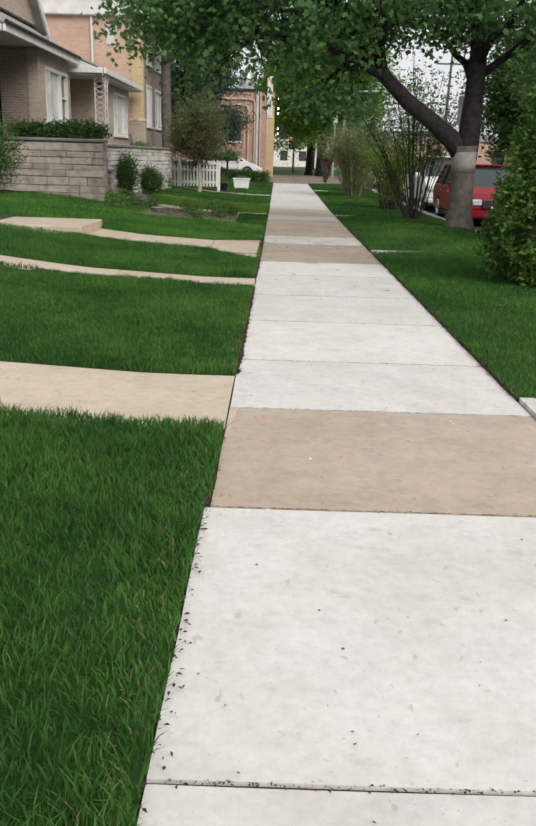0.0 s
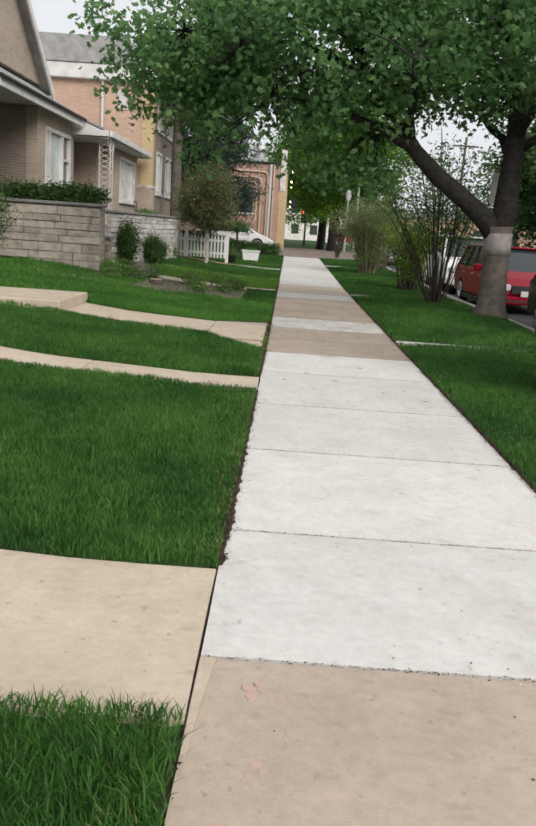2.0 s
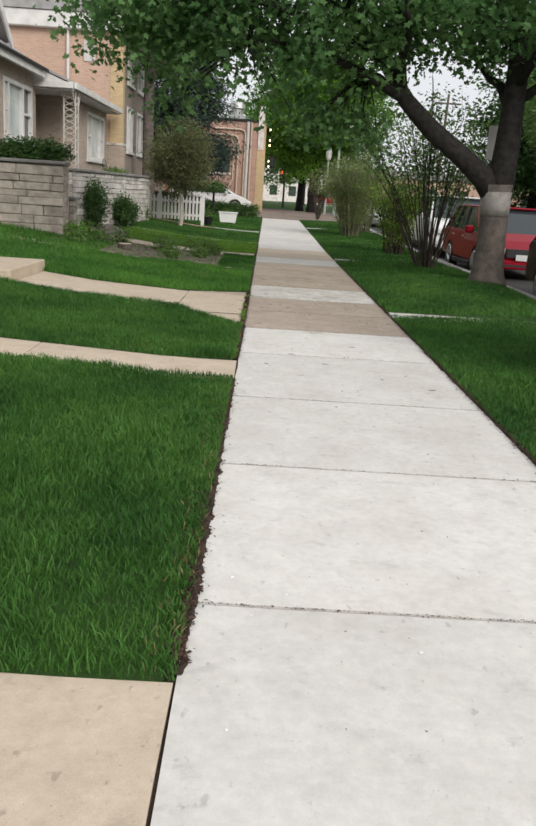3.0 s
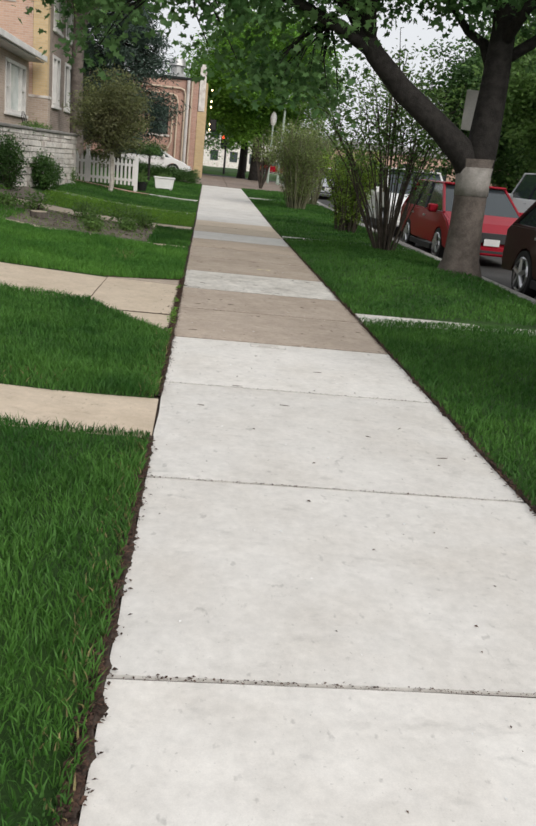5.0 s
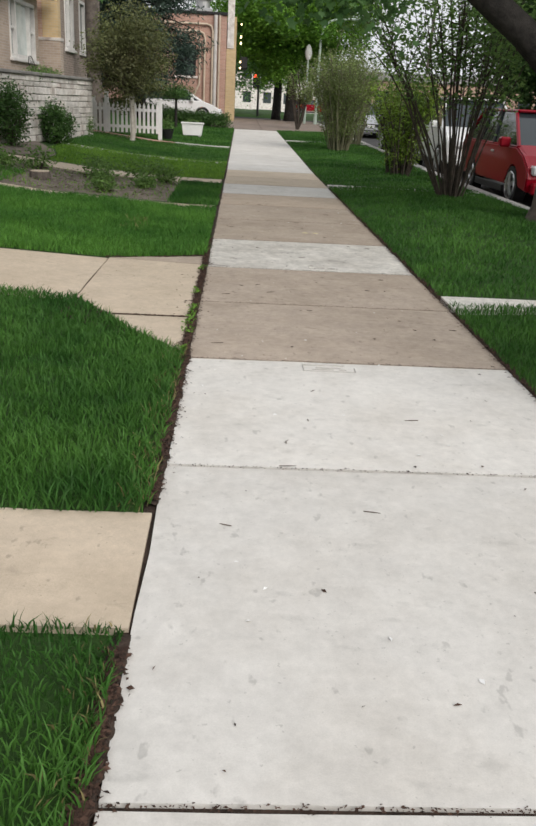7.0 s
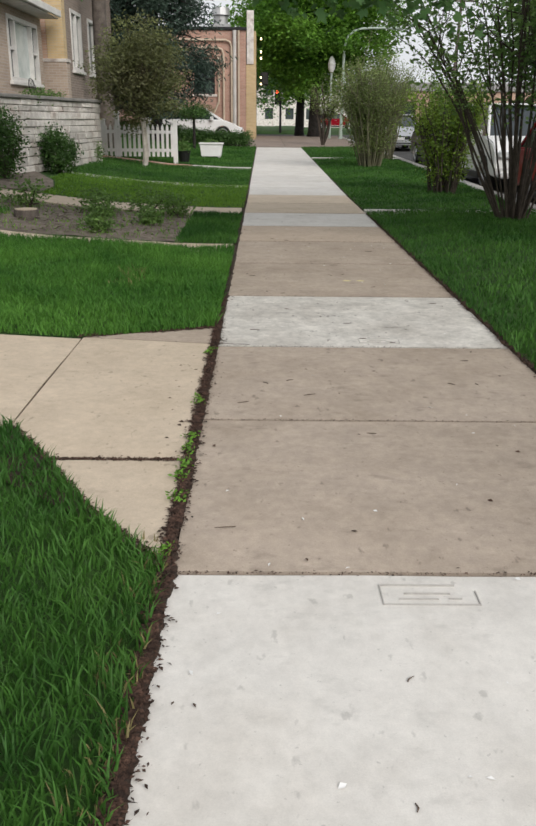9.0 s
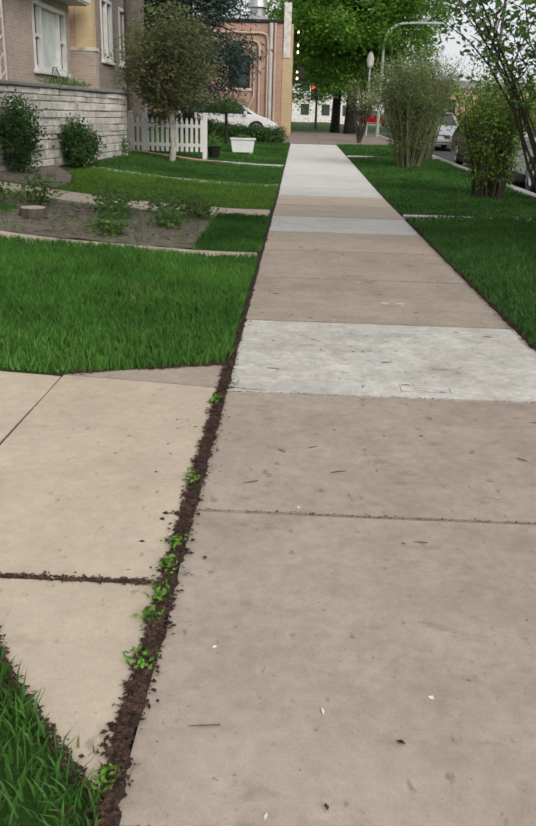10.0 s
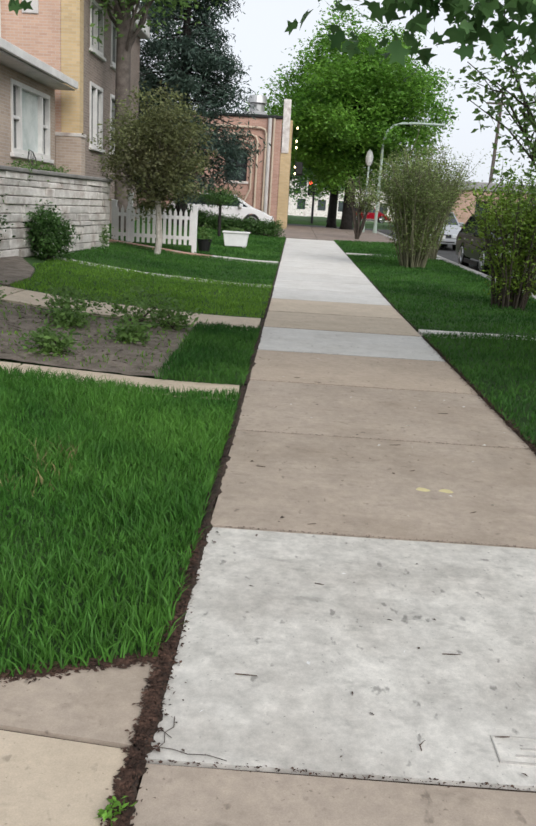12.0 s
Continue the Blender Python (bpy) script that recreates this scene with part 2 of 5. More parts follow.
M_STEM = material("brown_stems", (0.1, 0.08, 0.065), (0.055, 0.045, 0.035), 0.9, scale=9, fine=40, bump=0.4)
M_STEMG = material("greenish_stems", (0.2, 0.19, 0.12), (0.12, 0.12, 0.07), 0.9, scale=9, fine=40, bump=0.3)


def leaf(name, c1, c2, trans=0.35):
    return material(name, c1, c2, 0.5, scale=0.7, fine=5, bump=0, island=0.4, trans=trans, spec=0.3)


M_MAPLE = leaf("maple_leaves", (0.19, 0.34, 0.125), (0.085, 0.19, 0.066), 0.58)
M_LOCUST = leaf("honey_locust_leaves", (0.18, 0.36, 0.045), (0.08, 0.2, 0.025), 0.45)
M_CEDAR = leaf("arborvitae_sprays", (0.15, 0.26, 0.045), (0.05, 0.115, 0.02), 0.25)
M_LILAC = leaf("lilac_leaves", (0.2, 0.33, 0.09), (0.11, 0.2, 0.055), 0.5)
M_YELLOWLEAF = leaf("yellow_green_leaves", (0.28, 0.4, 0.055), (0.13, 0.23, 0.035))
M_GREYLEAF = leaf("grey_green_leaves", (0.26, 0.33, 0.11), (0.15, 0.2, 0.065))
M_CRAB = leaf("bronze_green_leaves", (0.17, 0.2, 0.075), (0.11, 0.11, 0.05))
M_SPRUCE = leaf("spruce_needles", (0.07, 0.11, 0.08), (0.03, 0.055, 0.042), 0.15)
M_SHRUB = leaf("dark_shrub_leaves", (0.1, 0.2, 0.05), (0.045, 0.1, 0.028))
M_WEED = leaf("bright_weed_leaves", (0.2, 0.4, 0.05), (0.1, 0.24, 0.03))
M_LITTER = material("dry_litter", (0.085, 0.047, 0.033), (0.03, 0.017, 0.012), 1.0, scale=20, fine=90, island=0.5)

# ---------------------------------------------------------------- builders


def gz(x, y):
    """Height of the ground: the lawns rise to the houses and the street climbs slowly past 25 m."""
    z = 0.01 * max(0.0, min(y, 60.0) - 25)
    if x < 0:
        x = max(x, -6.5)
        z += 0.05 * max(0.0, -x - 0.6) + 0.06 * max(0.0, -x - 2.2)
    return z


def mesh_of(bm, name, mat, smooth=False):
    me = bpy.data.meshes.new(name)
    bmesh.ops.recalc_face_normals(bm, faces=bm.faces)
    bm.to_mesh(me)
    bm.free()
    for m in mat if isinstance(mat, (list, tuple)) else [mat]:
        me.materials.append(m)
    if smooth:
        me.polygons.foreach_set("use_smooth", [True] * len(me.polygons))
    return me


def part(name, bm, mat, parent=None, label="", smooth=False):
    ob = new(name, mesh_of(bm, name, mat, smooth))
    if parent:
        ob.parent = parent
        if parent in PLANNED:
            ob.matrix_parent_inverse = parent.matrix_basis.inverted()
    if label:
        ob["label"] = label
    return ob


def shared(name, me, parent, m):
    ob = new(name, me)
    ob.parent = parent
    ob.matrix_local = m
    return ob


def raw(name, verts, faces, mat, parent=None, smooth=False):
    me = bpy.data.meshes.new(name)
    me.from_pydata(verts, [], faces)
    me.materials.append(mat)
    if smooth:
        me.polygons.foreach_set("use_smooth", [True] * len(me.polygons))
    ob = new(name, me)
    if parent:
        ob.parent = parent
        if parent in PLANNED:
            ob.matrix_parent_inverse = parent.matrix_basis.inverted()
    return ob


def raw_np(name, verts, corners, sizes, mat, parent=None):
    """A large mesh straight from arrays: corner indices in a row, and the size of each face."""
    me = bpy.data.meshes.new(name)
    corners, sizes = np.asarray(corners).ravel().astype(np.int32), np.asarray(sizes).astype(np.int32)
    me.vertices.add(len(verts))
    me.vertices.foreach_set("co", np.asarray(verts, np.float32).ravel())
    me.loops.add(len(corners))
    me.loops.foreach_set("vertex_index", corners)
    me.polygons.add(len(sizes))
    me.polygons.foreach_set("loop_start", np.concatenate([[0], np.cumsum(sizes)[:-1]]).astype(np.int32))
    me.update(calc_edges=True)
    me.materials.append(mat)
    ob = new(name, me)
    if parent:
        ob.parent = parent
    return ob


PLANNED = []


def thing(name, label, category, group="", kind="", at=(0, 0, 0), rz=0, planned=False):
    """An Empty at a thing's base. planned: its parts are given in plan coordinates, not from the base."""
    ob = new(name)
    ob.matrix_basis = pose(*at, 0, 0, rz)
    if planned:
        PLANNED.append(ob)
    return tagged(ob, label, category, group, kind)


def box(bm, x0, x1, y0, y1, z0, z1, bevel=0.0, m=None):
    vs = bmesh.ops.create_cube(bm, size=1)["verts"]
    for v in vs:
        v.co = Vector((x0 + (v.co.x + 0.5) * (x1 - x0), y0 + (v.co.y + 0.5) * (y1 - y0), z0 + (v.co.z + 0.5) * (z1 - z0)))
    if bevel:
        es = list({e for v in vs for e in v.link_edges})
        vs = bmesh.ops.bevel(bm, geom=es, offset=bevel, segments=1, affect="EDGES")["verts"]
    if m is not None:
        for v in vs:
            v.co = m @ v.co
    return bm


def boxed(*a, **k):
    return box(bmesh.new(), *a, **k)


def tube(bm, pts, radii, sides=8):
    """A tapered tube along points."""
    rings = []
    for i, p in enumerate(pts):
        p = Vector(p)
        d = (Vector(pts[min(i + 1, len(pts) - 1)]) - Vector(pts[max(i - 1, 0)])).normalized()
        a = d.cross(Vector((0, 1, 0)) if abs(d.y) < 0.9 else Vector((1, 0, 0))).normalized()
        b = d.cross(a)
        r = radii[i] if isinstance(radii, (list, tuple)) else radii
        rings.append([bm.verts.new(p + (a * math.cos(t) + b * math.sin(t)) * r) for t in (2 * math.pi * k / sides for k in range(sides))])
    for q, r in zip(rings, rings[1:]):
        for k in range(sides):
            bm.faces.new((q[k], q[(k + 1) % sides], r[(k + 1) % sides], r[k]))
    bm.faces.new(rings[0])
    bm.faces.new(rings[-1][::-1])
    return bm


def disc(bm, centre, r, axis, depth, sides=20, r2=None):
    c, a = Vector(centre), Vector(axis) * depth * 0.5
    return tube(bm, [c - a, c + a], [r, r if r2 is None else r2], sides)


def prism(bm, poly, axis, a, b):
    """A polygon in the plane across an axis ('x': (y, z) points, 'y': (x, z), 'z': (x, y)), drawn from a to b."""
    def put(p, t):
        return {"x": (t, *p), "y": (p[0], t, p[1]), "z": (*p, t)}[axis]
    lo, hi = [bm.verts.new(put(p, a)) for p in poly], [bm.verts.new(put(p, b)) for p in poly]
    bm.faces.new(lo)
    bm.faces.new(hi[::-1])
    for i in range(len(poly)):
        j = (i + 1) % len(poly)
        bm.faces.new((lo[i], lo[j], hi[j], hi[i]))
    return bm


def leaves(name, centres, spread, count, size, mat, parent=None, droop=0.3, ratio=0.5, flat=0.6):
    """Many small folded leaves in clumps round centres."""
    c = np.asarray(centres, float)
    s = np.broadcast_to(np.asarray(spread, float), (len(c),))
    p = np.repeat(c, count, 0) + rng.normal(size=(len(c) * count, 3)) * np.repeat(s, count)[:, None] * np.array([1, 1, 0.75])
    k = len(p)
    a = rng.normal(size=(k, 3))
    a[:, 2] = a[:, 2] * 0.5 - droop
    a /= np.linalg.norm(a, axis=1)[:, None]
    n = rng.normal(size=(k, 3))
    n[:, 2] += flat
    b = np.cross(a, n)
    b /= np.linalg.norm(b, axis=1)[:, None] + 1e-6
    up = np.cross(b, a)
    z = size * rng.uniform(0.6, 1.3, k)[:, None]
    v = np.stack([p, p + a * z * 0.5 + b * z * ratio * 0.5 + up * z * 0.08, p + a * z, p + a * z * 0.5 - b * z * ratio * 0.5 + up * z * 0.08], 1).reshape(-1, 3)
    i = np.arange(k)[:, None] * 4
    f = np.concatenate([i + np.array([[0, 1, 2]]), i + np.array([[0, 2, 3]])], 1).reshape(-1, 3)
    return raw_np(name, v, f, np.full(len(f), 3), mat, parent)


def lobed_leaves(name, centres, spread, count, size, mat, parent=None, droop=0.5):
    """Drooping five-pointed leaves in clumps round centres."""
    c = np.asarray(centres, float)
    k = len(c) * count
    p = np.repeat(c, count, 0) + rng.normal(size=(k, 3)) * spread * np.array([1, 1, 0.7])
    a = rng.normal(size=(k, 3))
    a[:, 2] = a[:, 2] * 0.4 - droop
    a /= np.linalg.norm(a, axis=1)[:, None]
    b = np.cross(a, rng.normal(size=(k, 3)) + np.array([0, 0, 0.5]))
    b /= np.linalg.norm(b, axis=1)[:, None] + 1e-6
    up = np.cross(b, a)
    z = size * rng.uniform(0.6, 1.3, k)[:, None]
    shape = ((0, 0, 0), (0.12, 0.3, 0.03), (0.36, 0.2, 0.0), (0.62, 0.46, 0.06), (0.66, 0.16, 0.0), (1.0, 0, -0.08), (0.66, -0.16, 0.0), (0.62, -0.46, 0.06), (0.36, -0.2, 0.0), (0.12, -0.3, 0.03))
    v = np.stack([p + z * (a * u + b * w + up * h) for u, w, h in shape], 1).reshape(-1, 3)
    i = np.arange(k)[:, None] * 10
    f = np.concatenate([i + np.array([[0, 1, 2]]), i + np.array([[0, 2, 8]]), i + np.array([[0, 8, 9]]), i + np.array([[2, 3, 4]]), i + np.array([[2, 4, 6]]), i + np.array([[2, 6, 8]]),
                        i + np.array([[6, 7, 8]]), i + np.array([[4, 5, 6]])], 1).reshape(-1, 3)
    return raw_np(name, v, f, np.full(len(f), 3), mat, parent)


def blob_points(n, centre, radii, shell=0.55, lumps=0.25):
    """Points spread through the outer part of a lumpy ellipsoid."""
    d = rng.normal(size=(n, 3))
    d /= np.linalg.norm(d, axis=1)[:, None]
    r = (shell + (1 - shell) * rng.random(n)) * (1 + lumps * np.sin(d[:, 0] * 5 + d[:, 2] * 4) * np.cos(d[:, 1] * 4 + 1))
    return np.array(centre) + d * r[:, None] * np.array(radii)


def blades(name, region, density, height, mat, parent=None, lean=0.5, width=0.006, keep=None):
    """Single bent grass blades over a rectangle of the plan."""
    x0, x1, y0, y1 = region
    n = int((x1 - x0) * (y1 - y0) * density)
    x, y = rng.uniform(x0, x1, n), rng.uniform(y0, y1, n)
    if keep is not None:
        k = keep(x, y)
        x, y = x[k], y[k]
        n = len(x)
    tuft = 0.8 + 0.25 * np.sin(x * 3.1 + np.cos(y * 2.3) * 2) * np.cos(y * 2.7 + 1) + 0.2 * np.sin(x * 17 + 3 * np.sin(y * 5)) * np.sin(y * 14 + 2 * np.cos(x * 6))
    h = height * rng.uniform(0.6, 1.15, n) * tuft
    z = np.where(x < 0, 0.05 * np.maximum(0, -x - 0.6) + 0.06 * np.maximum(0, -x - 2.2), 0) + 0.01 * np.maximum(0, np.minimum(y, 60) - 25)
    if x0 > 1:
        z = z + bank(x, y)
    t = rng.uniform(0, 2 * np.pi, n)
    w = width * rng.uniform(0.7, 1.3, n)
    dx, dy = np.cos(t), np.sin(t)
    le = lean * rng.uniform(0.2, 1.2, n) * h
    s = rng.uniform(0, 2 * np.pi, n)
    lx, ly = np.cos(s) * le, np.sin(s) * le
    base = np.stack([x, y, z], 1)
    wv = np.stack([dx * w, dy * w, 0 * w], 1)
    mid = base + np.stack([lx * 0.35, ly * 0.35, h * 0.6], 1)
    tip = base + np.stack([lx, ly, h], 1)
    v = np.stack([base - wv, base + wv, mid + wv * 0.7, mid - wv * 0.7, tip], 1).reshape(-1, 3)
    i = np.arange(n)[:, None] * 5
    return raw_np(name, v, i + np.array([[0, 1, 2, 3, 3, 2, 4]]), np.tile([4, 3], n), mat, parent)


def bank(x, y):
    """The parkway is slightly mounded along its middle."""
    side = np.clip(np.minimum((x - 1.83) / 1.3, (4.63 - x) / 0.4), 0, 1)
    return side * side * (3 - 2 * side) * (0.04 + 0.1 * np.exp(-((y - 17.5) / 2.6) ** 2))

# ---------------------------------------------------------------- ground
def sheet(name, xs, ys, mat, lift=0.0, zf=gz):
    v = [(x, y, zf(x, y) + lift) for y in ys for x in xs]
    n = len(xs)
    f = [(j * n + i, j * n + i + 1, (j + 1) * n + i + 1, (j + 1) * n + i) for j in range(len(ys) - 1) for i in range(n - 1)]
    return raw(name, v, f, mat, smooth=True)


def ground_height(x, y):
    if 4.72 < x < 13.4 or (y > 60.5 and y < 72):
        return gz(0, y) - 0.16
    if x > 1.83:
        return gz(0, y) - 0.03 + (float(bank(np.array([x]), np.array([y]))[0]) if x < 4.63 else 0)
    return gz(x, y) - (0.03 if x < 0 else 0.06)


xs = [-900, -200, -60, -30, -14, -9] + [-6.5 + 0.5 * i for i in range(13)] + [-0.35, -0.12, -0.02, 0.0, 1.83, 1.85, 2.2, 2.6, 3, 3.4, 3.8, 4.2, 4.55, 4.7, 4.75, 9, 13.3, 13.45, 20, 40, 120, 900]
ys = [-900, -200, -60, -20, -8] + [-4 + 2 * i for i in range(33)] + [60.4, 60.6, 66, 71.9, 72.1, 90, 200, 900]
tagged(sheet("ground", xs, ys, M_LAWN, 0, ground_height), "green lawn ground running out to the horizon", "ground", kind="structure")
tagged(sheet("road", [4.86, 7, 9, 11, 13.3], list(range(-40, 62, 2)), M_ASPHALT, -0.13, lambda x, y: gz(0, y)), "dark grey asphalt road beside the parkway", "road", kind="structure")
tagged(sheet("cross_road", [-200, -40, 0, 4.86, 13.3, 60, 200], [60.2, 64, 68, 72.3], M_ASPHALT, -0.12, lambda x, y: gz(0, y)), "asphalt cross street beyond the alley", "road", kind="structure")

kerb = thing("kerb", "pale grey concrete kerb along the parkway edge", "kerb", kind="structure", at=(4.7, 15, 0))
for i in range(24):
    y0 = -10 + 3 * i
    if y0 > 58:
        break
    b = boxed(4.62, 4.85, y0 + 0.006, y0 + 2.994, -0.25, 0.03, 0.025)
    for v in b.verts:
        v.co.z += gz(0, v.co.y)
        v.co -= Vector((4.7, 15, 0))
    part("kerb_stone", b, M_KERB, kerb)

# sidewalk slabs, five feet long and six wide
walkway = thing("pavement", "concrete sidewalk of white and tan slabs with recessed joints", "sidewalk", kind="structure", planned=True)
JOINTS = [(-6.4, M_WHITE), (-4.87, M_WHITE), (-3.35, M_WHITE), (-1.82, M_WHITE), (-0.3, M_WHITE), (1.1, M_WHITE), (2.76, M_TAN), (4.26, M_WHITE), (5.52, M_WHITE), (7.1, M_WHITE), (8.64, M_WHITE),
          (10.33, M_WHITE), (11.79, M_BROWN), (13.18, M_BROWN), (14.51, M_PATCH), (16.06, M_BROWN), (17.64, M_BROWN), (19.17, M_TAN), (20.61, M_WHITE), (22.19, M_CREAM),
          (23.7, M_CREAM), (25.25, M_WHITE)] + [(25.25 + 1.53 * i, M_WHITE) for i in range(1, 13)] + [(45.14, M_TAN)]


def slab(x0, x1, y0, y1, mat, name="slab", parent=None, gap=0.009, thick=0.1, top=0.0):
    """A concrete slab with worn edges that follows the ground."""
    bm = bmesh.new()
    nx, ny = max(2, int((x1 - x0) / 0.3)), max(2, int((y1 - y0) / 0.3))
    x0, x1, y0, y1 = x0, x1, y0 + gap, y1 - gap
    def edge(t):
        return 0.006 if t in (0, 1) else 0.0
    grid = [[bm.verts.new((x0 + (x1 - x0) * i / nx + rng.uniform(-0.004, 0.004), y0 + (y1 - y0) * j / ny + rng.uniform(-0.0025, 0.0025),
                           gz(x0 + (x1 - x0) * i / nx, y0 + (y1 - y0) * j / ny) + top - max(edge(i / nx), edge(j / ny)))) for i in range(nx + 1)] for j in range(ny + 1)]
    for j in range(ny):
        for i in range(nx):
            bm.faces.new((grid[j][i], grid[j][i + 1], grid[j + 1][i + 1], grid[j + 1][i]))
    rim = grid[0] + [r[-1] for r in grid[1:]] + grid[-1][-2::-1] + [r[0] for r in grid[-2:0:-1]]
    low = [bm.verts.new(v.co - Vector((0, 0, thick))) for v in rim]
    for i in range(len(rim)):
        j = (i + 1) % len(rim)
        bm.faces.new((rim[i], low[i], low[j], rim[j]))
    return part(name, bm, mat, parent)


for (a, m), (b, _) in zip(JOINTS, JOINTS[1:]):
    slab(-0.045 if b < 3 else -0.018 if b < 5.6 else 0, 1.83, a, b, m, parent=walkway, gap=0.009 if b < 4.3 else 0.011)
bed = bmesh.new()
for i in range(48):
    y0, y1 = -6.4 + 1.1 * i, -6.4 + 1.1 * (i + 1)
    bed.faces.new([bed.verts.new(p) for p in ((-0.05, y0, gz(0, y0) - 0.02), (1.87, y0, gz(0, y0) - 0.02), (1.87, y1, gz(0, y1) - 0.02), (-0.05, y1, gz(0, y1) - 0.02))])
tagged(part("trim_soil", bed, M_SOIL), "dark soil in the joints and edges of the sidewalk", "soil", kind="structure")

soil = bmesh.new()
for pts in ([(-0.9, 12.6), (-0.04, 11.9), (-0.04, 14.95), (-0.9, 14.64)],):
    soil.faces.new([soil.verts.new((x, y, gz(x, y) - 0.014)) for x, y in pts])
tagged(part("trim_soil", soil, M_SOIL), "dark soil in the joints of the entry path", "soil", kind="structure")

# pale cement smear left along the slab edge by the first garden path
part("smear", prism(bmesh.new(), [(-0.016, 3.7), (0.0, 3.7), (0.014, 3.95), (0.04, 4.245), (-0.016, 4.245)], "z", -0.01, 0.0015), M_CREAM, walkway)

# stamped maker's plates in two slabs, their writing unreadable
for y0, x0, w, h in ((11.61, 0.64, 0.29, 0.11), (14.6, 0.9, 0.26, 0.11)):
    stamp = bmesh.new()
    for a, b, c, d in ((0, w, 0, 0.003), (0, w * 0.8, h - 0.003, h), (0, 0.003, 0.003, h - 0.003), (w - 0.003, w, 0.003, h * 0.7), (0.05, w - 0.12, 0.03, 0.033), (0.07, w - 0.08, 0.06, 0.063), (w - 0.09, w - 0.05, 0.032, 0.035)):
        box(stamp, x0 + a, x0 + b, y0 + c, y0 + d, -0.005, 0.0008)
    part("stamp", stamp, M_KERB, walkway, "shallow rectangular maker's stamp pressed into concrete")

# pink survey paint and pale yellow dabs
M_PINK = material("faded_pink_paint", (0.55, 0.35, 0.29), (0.46, 0.37, 0.3), 0.9, scale=40, fine=90, bump=0)
M_DAB = material("pale_yellow_paint", (0.68, 0.6, 0.32), (0.55, 0.48, 0.27), 0.9, scale=15, fine=90, bump=0)


def dab(name, x, y, r, mat, label):
    pts = [(x + r * (1 + 0.18 * math.sin(3 * t + x * 9)) * math.cos(t), y + 0.8 * r * (1 + 0.18 * math.cos(2 * t + y * 5)) * math.sin(t)) for t in (i * 0.4488 for i in range(14))]
    part(name, prism(bmesh.new(), pts, "z", -0.004, 0.0005), mat, walkway, label)


for x, y, r in ((0.16, 4.07, 0.022), (0.19, 4.1, 0.012), (0.17, 4.02, 0.016), (0.21, 4.05, 0.01), (0.27, 4.03, 0.012), (0.3, 4.03, 0.009), (0.2, 3.68, 0.018), (0.22, 3.65, 0.012), (0.18, 3.63, 0.01), (0.12, 3.42, 0.015), (0.14, 3.4, 0.01)):
    dab("paint_mark", x, y, r, M_PINK, "faded pink survey paint mark")
for x, y in ((1.02, 16.72), (1.14, 16.72)):
    dab("paint_mark", x, y, 0.035, M_DAB, "pale yellow paint dab")

# garden paths across the lawns
def path_thing(label, at):
    return thing("garden_path", label, "path", "garden paths", "structure", at=at, planned=True)


p1 = path_thing("tan concrete garden path meeting the sidewalk", (-2, 4.4, 0))
for a, b in ((-2.0, -0.028), (-4.0, -2.01), (-6.0, -4.01)):
    slab(a, b, 3.86, 5.03, M_CREAM, parent=p1)
p2 = path_thing("narrow tan concrete path between two lawns", (-2, 9.6, 0))
for a, b in ((-1.72, -0.013), (-3.7, -1.73), (-5.7, -3.71)):
    slab(a, b, 9.24, 9.93, M_CREAM, parent=p2)
p3 = path_thing("tan concrete entry path with flared end and a step", (-2, 13.9, 0))
for a, b in ((-2.95, -0.88),):
    slab(a, b, 13.05, 14.62, M_CREAM, parent=p3)


def poly_slab(pts, mat, parent, top=0.0):
    bm = prism(bmesh.new(), pts, "z", -0.1, top)
    for v in bm.verts:
        v.co.z += gz(v.co.x, v.co.y)
    bmesh.ops.recalc_face_normals(bm, faces=bm.faces)
    part("slab", bm, mat, parent)


poly_slab([(-0.865, 13.05), (-0.62, 12.69), (-0.045, 12.69), (-0.045, 14.54), (-0.865, 14.62)], M_CREAM, p3)
poly_slab([(-0.6, 12.67), (-0.33, 12.2), (-0.13, 11.95), (-0.045, 11.85), (-0.045, 12.67)], M_CREAM, p3)
poly_slab([(-0.86, 14.64), (-0.045, 14.56), (-0.045, 14.97)], M_BROWN, p3)
part("step", boxed(-5.9, -2.96, 13.1, 14.75, 0.05, 0.31, 0.012), M_CREAM, p3, "raised tan concrete step at the path's end")
p4 = path_thing("narrow concrete path beside the planting bed", (-2, 18.8, 0))
for a, b in ((-1.75, -0.06), (-3.6, -1.77), (-5.2, -3.62)):
    slab(a, b, 18.5, 18.95, M_CREAM, parent=p4)
p5 = path_thing("pale concrete path behind the planting bed", (-2, 22.5, 0))
for a, b in ((-1.5, -0.06), (-3.0, -1.52), (-5.2, -3.02)):
    slab(a, b, 21.9, 22.9, M_CREAM, parent=p5)
p6 = path_thing("thin pale concrete strip across the lawn", (-2, 27.4, 0))
for a, b in ((-1.9, -0.05), (-3.9, -1.92)):
    slab(a, b, 26.9, 27.15, M_WHITE, parent=p6)
p7 = path_thing("red brick edged strip before the picket fence", (-2, 32, 0))
